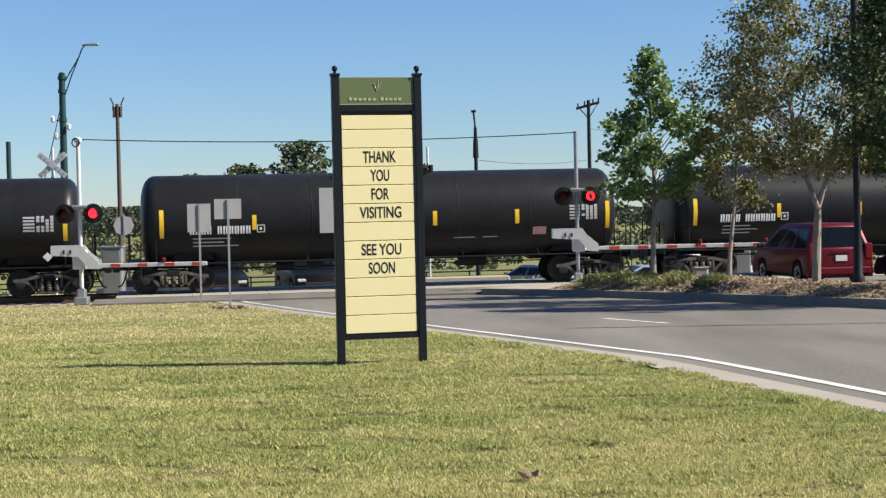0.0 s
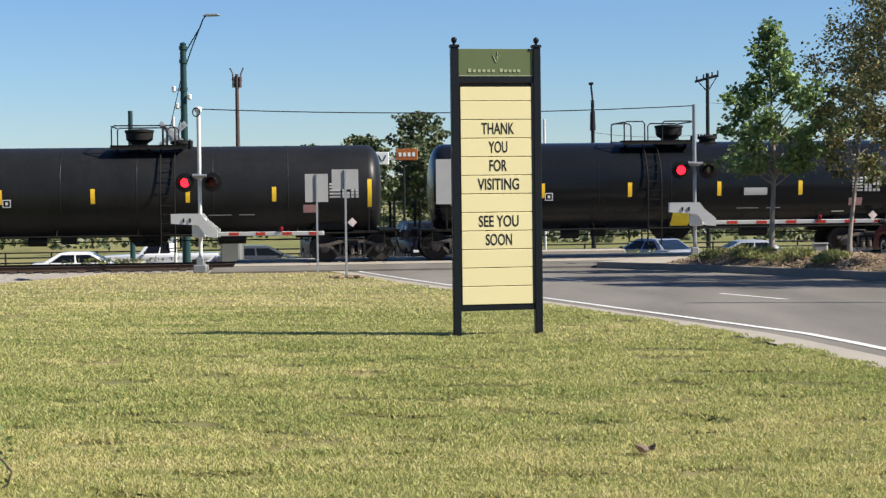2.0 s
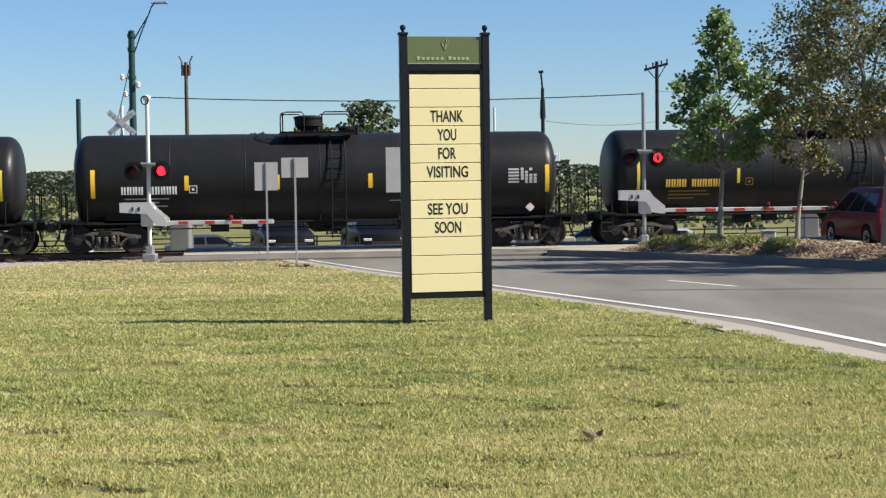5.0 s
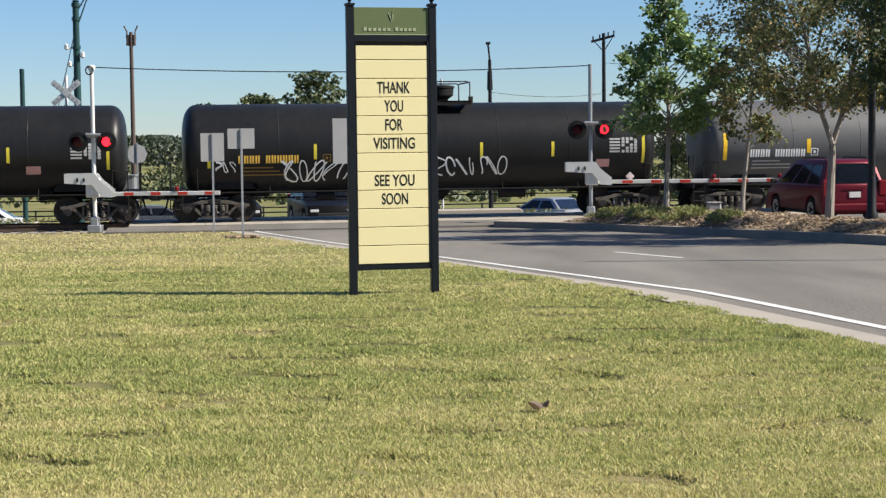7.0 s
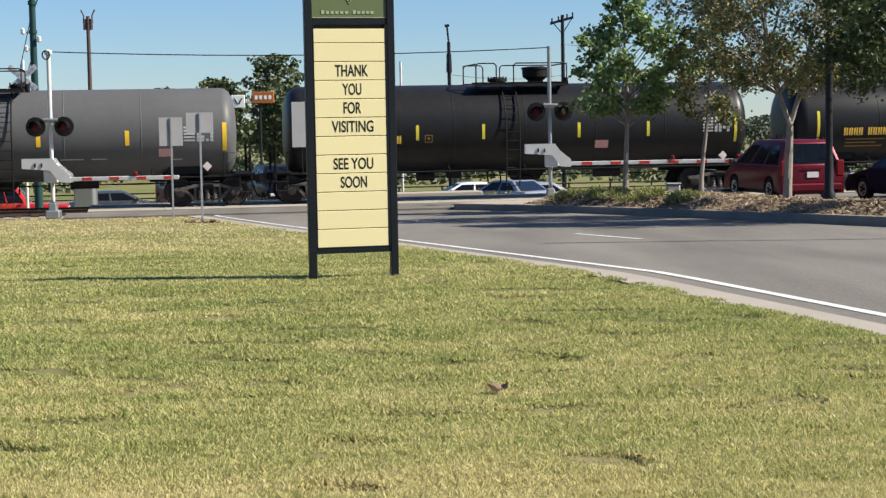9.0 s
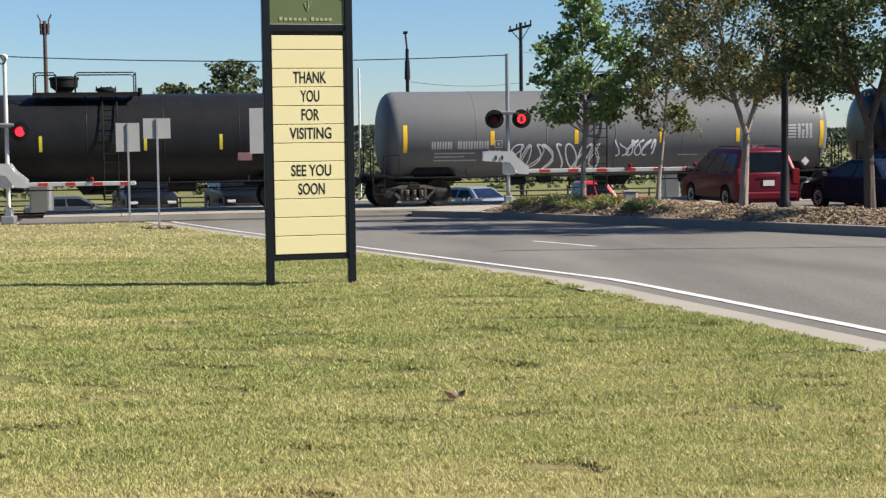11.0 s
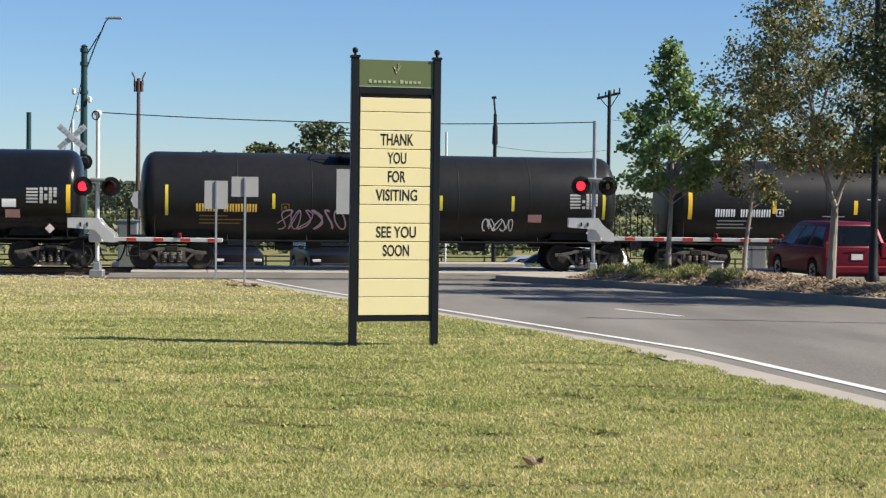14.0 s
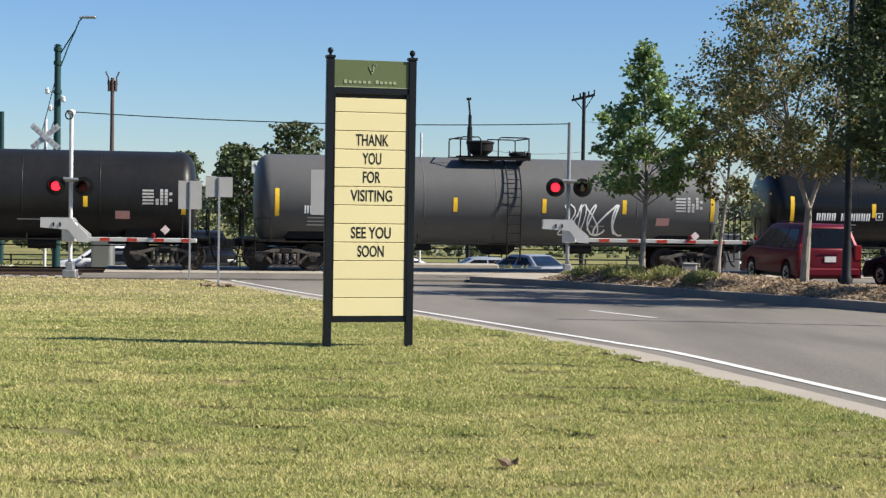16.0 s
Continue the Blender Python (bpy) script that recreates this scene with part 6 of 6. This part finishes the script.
    box(bm, (-h2 - 0.01, 0, 0.42), (0.12, W - 0.16, 0.22), bev=0.04)
    part("rear_bumper", bm, M[paint if kind != "pickup" else "galv"], v)
    bm = bmesh.new()
    box(bm, (h2 - 0.03, 0, 0.52), (0.10, W - 0.7, 0.22), bev=0.03)
    part("grille", bm, M["plastic"], v)
    bm = bmesh.new()
    box(bm, (-h2 - 0.005, 0, zt - 0.16), (0.03, 0.34, 0.16))
    part("number_plate", bm, M["plate"], v, "blank pale plate")
    bm = bmesh.new()
    box(bm, (0, 0, 0.30), (L - 0.6, W - 0.35, 0.18))
    part("underbody", bm, M["plastic"], v)
    if kind in ("van", "suv"):
        for s in (-1, 1):
            bm = bmesh.new()
            pipe(bm, [(-1.7, s * (yw(H) - 0.06), H), (-1.6, s * (yw(H) - 0.06), H + 0.05), (-0.1, s * (yw(H) - 0.06), H + 0.05), (0.0, s * (yw(H) - 0.06), H)], 0.018)
            part("roof_rail", bm, M["plastic"], v)
        bm = bmesh.new()
        box(bm, (-h2 - 0.006, 0, zt + 0.03), (0.02, 0.62, 0.05), bev=0.006)
        part("tailgate_handle", bm, M[paint], v)
    return v


AWAY = math.degrees(math.atan2(ROAD_DIR.y, ROAD_DIR.x))


def on_road(o, y, heading, dz=0.0):
    x = spot(o, y)
    return pose(x, y, road_z(x, y) + dz, 0, 0, heading)


vehicle("minivan", on_road(16.32, 50.1, AWAY - 5.5, 0.22), "red minivan waiting at the crossing, seen from behind", "minivan", "car_red", "van")
vehicle("suv", on_road(21.8, 51.4, AWAY, 0.14), "dark blue sport utility car waiting at the crossing", "car", "car_navy", "suv")
vehicle("sedan", on_road(18.75, 47.4, AWAY, 0.14), "dark blue sedan waiting behind another car", "car", "car_navy", "sedan")


def beyond(x, y, heading):
    return pose(x, y, base_z(x, y) - 0.20, 0, 0, heading)


vehicle("suv", beyond(-8.35, 67.0, AWAY + 180), "black sport utility car facing the crossing", "car", "car_black", "suv")
vehicle("suv", beyond(-4.7, 67.6, AWAY + 180), "black sport utility car facing the crossing", "car", "car_black", "suv")
vehicle("sedan", beyond(5.0, 78.0, AWAY + 20), "silver-blue sedan waiting beyond the track", "car", "car_silver", "sedan")
vehicle("sedan", beyond(-13.9, 84.0, 12), "grey sedan standing beyond the track", "car", "car_grey", "sedan")


# through traffic on the highway beyond the track
def highway(name, t0, x0, y, speed, label, paint, kind):
    d = 1 if speed > 0 else -1

    def at(t):
        x = x0 + speed * (t - t0)
        yy = y + x * math.tan(TRACK_TILT)
        return pose(x, yy, base_z(x, yy) - 0.24, 0, 0, 9 if d > 0 else 189)

    v = vehicle(name, at(0), label, "car", paint, kind)
    MOVERS.append((v, [(t, at(t)) for t in (0, 4, 8, 12, 16)]))


highway("sedan", 2.1, -19.9, 81.4, 13.7, "white sedan driving past beyond the train", "car_white", "sedan")
highway("sedan", 3.5, -22.9, 81.4, 13.7, "white sedan driving past beyond the train", "car_white", "sedan")
highway("pickup", 9.0, -18.1, 81.4, 14.8, "red pickup driving past beyond the train", "truck_red", "pickup")
highway("sedan", 14.5, -20.2, 81.4, 13.3, "white sedan driving past beyond the train", "car_white", "sedan")
highway("sedan", 14.6, 1.1, 81.4, 10.6, "white sedan driving past beyond the train", "car_white", "sedan")
highway("sedan", 9.0, 3.4, 87.6, -13.3, "white sedan driving past beyond the train", "car_white", "sedan")
highway("pickup", 0.7, 2.7, 87.6, -16.8, "white pickup driving past beyond the train", "car_white", "pickup")
highway("sedan", 4.4, 9.3, 87.6, -12.4, "white sedan driving past beyond the train", "car_white", "sedan")
highway("sedan", 2.5, 9.8, 84.0, -0.5, "silver sedan creeping along beyond the train", "car_silver", "sedan")
highway("suv", 15.4, -8.8, 87.6, -11.5, "white sport utility car driving past", "car_white", "suv")

tagged(sheet("highway", [-260 + 20 * k for k in range(27)], [0, 1], lambda x, y: 0, M["asphalt"]), "grey highway beyond the railway", "road", kind="structure")
hw = bpy.data.objects["highway"]
for v in hw.data.vertices:
    x, e = v.co.x, v.co.y
    yy = (78.5 if e < 0.5 else 91.5) + x * math.tan(TRACK_TILT)
    v.co = (x, yy, base_z(x, yy) - 0.235)


# ---- fence, cabinet and far signs beyond the track ----
def fence(x0, x1, d):
    f = thing("pipe_fence", pose(0, 0, 0), "dark pipe fence beyond the highway", "fence")
    n = int((x1 - x0) / 2.4)
    pts = []
    for k in range(n + 1):
        x = x0 + (x1 - x0) * k / n
        y = 58 + d + x * math.tan(TRACK_TILT)
        z = base_z(x, y) - 0.25
        pts.append((x, y, z))
        bm = bmesh.new()
        rod(bm, (x, y, z), (x, y, z + 1.30), 0.05, seg=8)
        part("post", bm, M["dark_pole"], f)
    for hh in (0.70, 0.98, 1.25):
        bm = bmesh.new()
        pipe(bm, [(x, y, z + hh) for x, y, z in pts], 0.045)
        part("rail", bm, M["dark_pole"], f)


fence(-46, 46, 37.0)


def cabinet(x, y, w, h, label):
    c = thing("signal_cabinet", pose(x, y, base_z(x, y) - 0.25), label, "cabinet")
    bm = bmesh.new()
    box(bm, (0, 0, h / 2 + 0.1), (w, 0.6, h), bev=0.02)
    body = part("body", bm, M["galv"], c)
    bm = bmesh.new()
    box(bm, (0, -0.31, h / 2 + 0.1), (w * 0.86, 0.03, h * 0.9), bev=0.01)
    part("door", bm, M["galv"], c)
    bm = bmesh.new()
    box(bm, (0, 0, h + 0.12), (w + 0.1, 0.7, 0.06), bev=0.01)
    part("roof", bm, M["galv"], c)


cabinet(-11.9, 64.5, 0.75, 2.0, "grey steel signal cabinet beyond the track")
cabinet(12.4, 66.5, 0.6, 1.7, "pale grey signal cabinet beyond the track")

# far roadside signs
s = thing("pole_sign", pose(-12.1, 150, base_z(-12, 150) - 3.0), "orange and white roadside signs on a mast", "sign")
bm = bmesh.new()
rod(bm, (0, 0, 0), (0, 0, 11.0), 0.12, seg=10)
part("mast", bm, M["dark_pole"], s)
bm = bmesh.new()
box(bm, (0.3, -0.1, 10.3), (1.9, 0.25, 1.0), bev=0.03)
pan = part("orange_panel", bm, M["sign_orange"], s, "orange panel with pale bars")
bm = bmesh.new()
for k in range(4):
    bm = bmesh.new()
    box(bm, (-0.3 + 0.4 * k, -0.235, 10.3), (0.25, 0.02, 0.35))
    part("pale_bar", bm, M["white_mark"], pan, smooth=False)
bm = bmesh.new()
box(bm, (-1.9, -0.1, 10.0), (1.2, 0.2, 1.1), bev=0.03)
rod(bm, (-1.9, 0, 9.9), (0, 0, 9.9), 0.06)
white = part("white_panel", bm, M["white_mark"], s, "white panel with a dark mark")
for a in (-0.5, 0.5):
    bm = bmesh.new()
    box(bm, (0, 0, 0), (0.10, 0.02, 0.6), m=Matrix.Translation((-1.9 + 0.4 * a, -0.215, 10.0)) @ Matrix.Rotation(a, 4, "Y"))
    part("dark_bar", bm, M["plastic"], white, smooth=False)

# a low pale concrete barrier beyond the crossing
bm = bmesh.new()
box(bm, (1.3, 66.2, -1.27), (3.8, 0.9, 0.62), rz=TRACK_TILT, bev=0.04)
tagged(part("barrier", bm, M["concrete"]), "low pale concrete barrier beyond the crossing", "barrier", kind="structure")

cable("cable", (2.76, 90, 4.3), (10.8, 110, 4.75), 0.25, "thin power line beyond the track", 0.012)
bm = bmesh.new()
box(bm, (8.2, 50.6, -0.52), (0.42, 0.30, 0.52), bev=0.05)
box(bm, (8.2, 50.6, -0.25), (0.46, 0.34, 0.04), bev=0.015)
tagged(part("utility_box", bm, M["alu"]), "small pale utility box at the median edge", "utility box")
bm = bmesh.new()
for k in range(9):
    a = k * 0.7
    box(bm, (-5.2 + 0.34 * math.cos(a) + 0.02 * k, 43.9 + 0.22 * math.sin(a), lawn_z(-5.2, 43.9) + 0.04), (0.26, 0.17, 0.08), rz=a, bev=0.025)
tagged(part("sod_clods", bm, M["mulch"]), "turned brown clods round a sign post", "soil", kind="stuff")

# ---- grass blades ----
rs = np.random.RandomState(9)
N = 1300000
yy = 6.3 + 46.4 * rs.rand(N) ** 2.0
xx = (rs.rand(N) * 2 - 1) * (0.36 * yy + 0.6) - 0.012 * yy
edge = (-0.50 - (yy - ROAD_Y) * ROAD_N.y) / ROAD_N.x
bt = (58.0 + xx * math.tan(TRACK_TILT) - yy) * math.cos(TRACK_TILT)
keep = (xx < edge) & (bt > np.interp(xx, (-16.5, -14, -11.5, -10), (7.2, 3.3, 3.3, 4.5)))
keep &= rs.rand(N) < np.interp(yy, [15, 24, 34, 50], [1.0, 0.75, 0.28, 0.15])
xx, yy = xx[keep], yy[keep]
N = len(xx)
zz = np.array([lawn_z(float(a), float(b)) for a, b in zip(xx, yy)]) + 0.006
tall = np.array([noise.noise((float(a) * 1.7, float(b) * 2.8, 2)) + 0.7 * noise.noise((float(a) * 5, float(b) * 8, 4)) for a, b in zip(xx, yy)])
even = np.clip((yy - 17.6) / 1.0, 0, 1) * np.clip((23.0 - yy) / 2.0, 0, 1) * np.clip((0.6 - xx) / 1.0, 0, 1)
hh = (1 - 0.35 * even) * (0.010 + 0.017 * np.clip(tall + 0.35, 0, 1.3)) * (0.55 + 0.9 * rs.rand(N)) * (0.9 + 0.006 * yy)
ww = (0.0038 + 0.00036 * yy) * (0.7 + 0.6 * rs.rand(N))
az = rs.rand(N) * 2 * np.pi
ln = 2.2 * hh * rs.rand(N)
la = rs.rand(N) * 2 * np.pi
co = np.empty((N, 3, 3))
co[:, 0] = np.stack([xx - ww * np.cos(az), yy - ww * np.sin(az), zz - 0.01], 1)
co[:, 1] = np.stack([xx + ww * np.cos(az), yy + ww * np.sin(az), zz - 0.01], 1)
co[:, 2] = np.stack([xx + ln * np.cos(la), yy + ln * np.sin(la), zz + hh], 1)
me = bpy.data.meshes.new("grass")
me.vertices.add(3 * N)
me.vertices.foreach_set("co", co.ravel())
me.loops.add(3 * N)
me.loops.foreach_set("vertex_index", np.arange(3 * N, dtype=np.int32))
me.polygons.add(N)
me.polygons.foreach_set("loop_start", np.arange(0, 3 * N, 3, dtype=np.int32))
me.update(calc_edges=True)
me.validate()
me.materials.append(M["blade"])
tagged(new("grass", me), "short mown grass blades, green and straw coloured", "grass", kind="stuff")

motions()
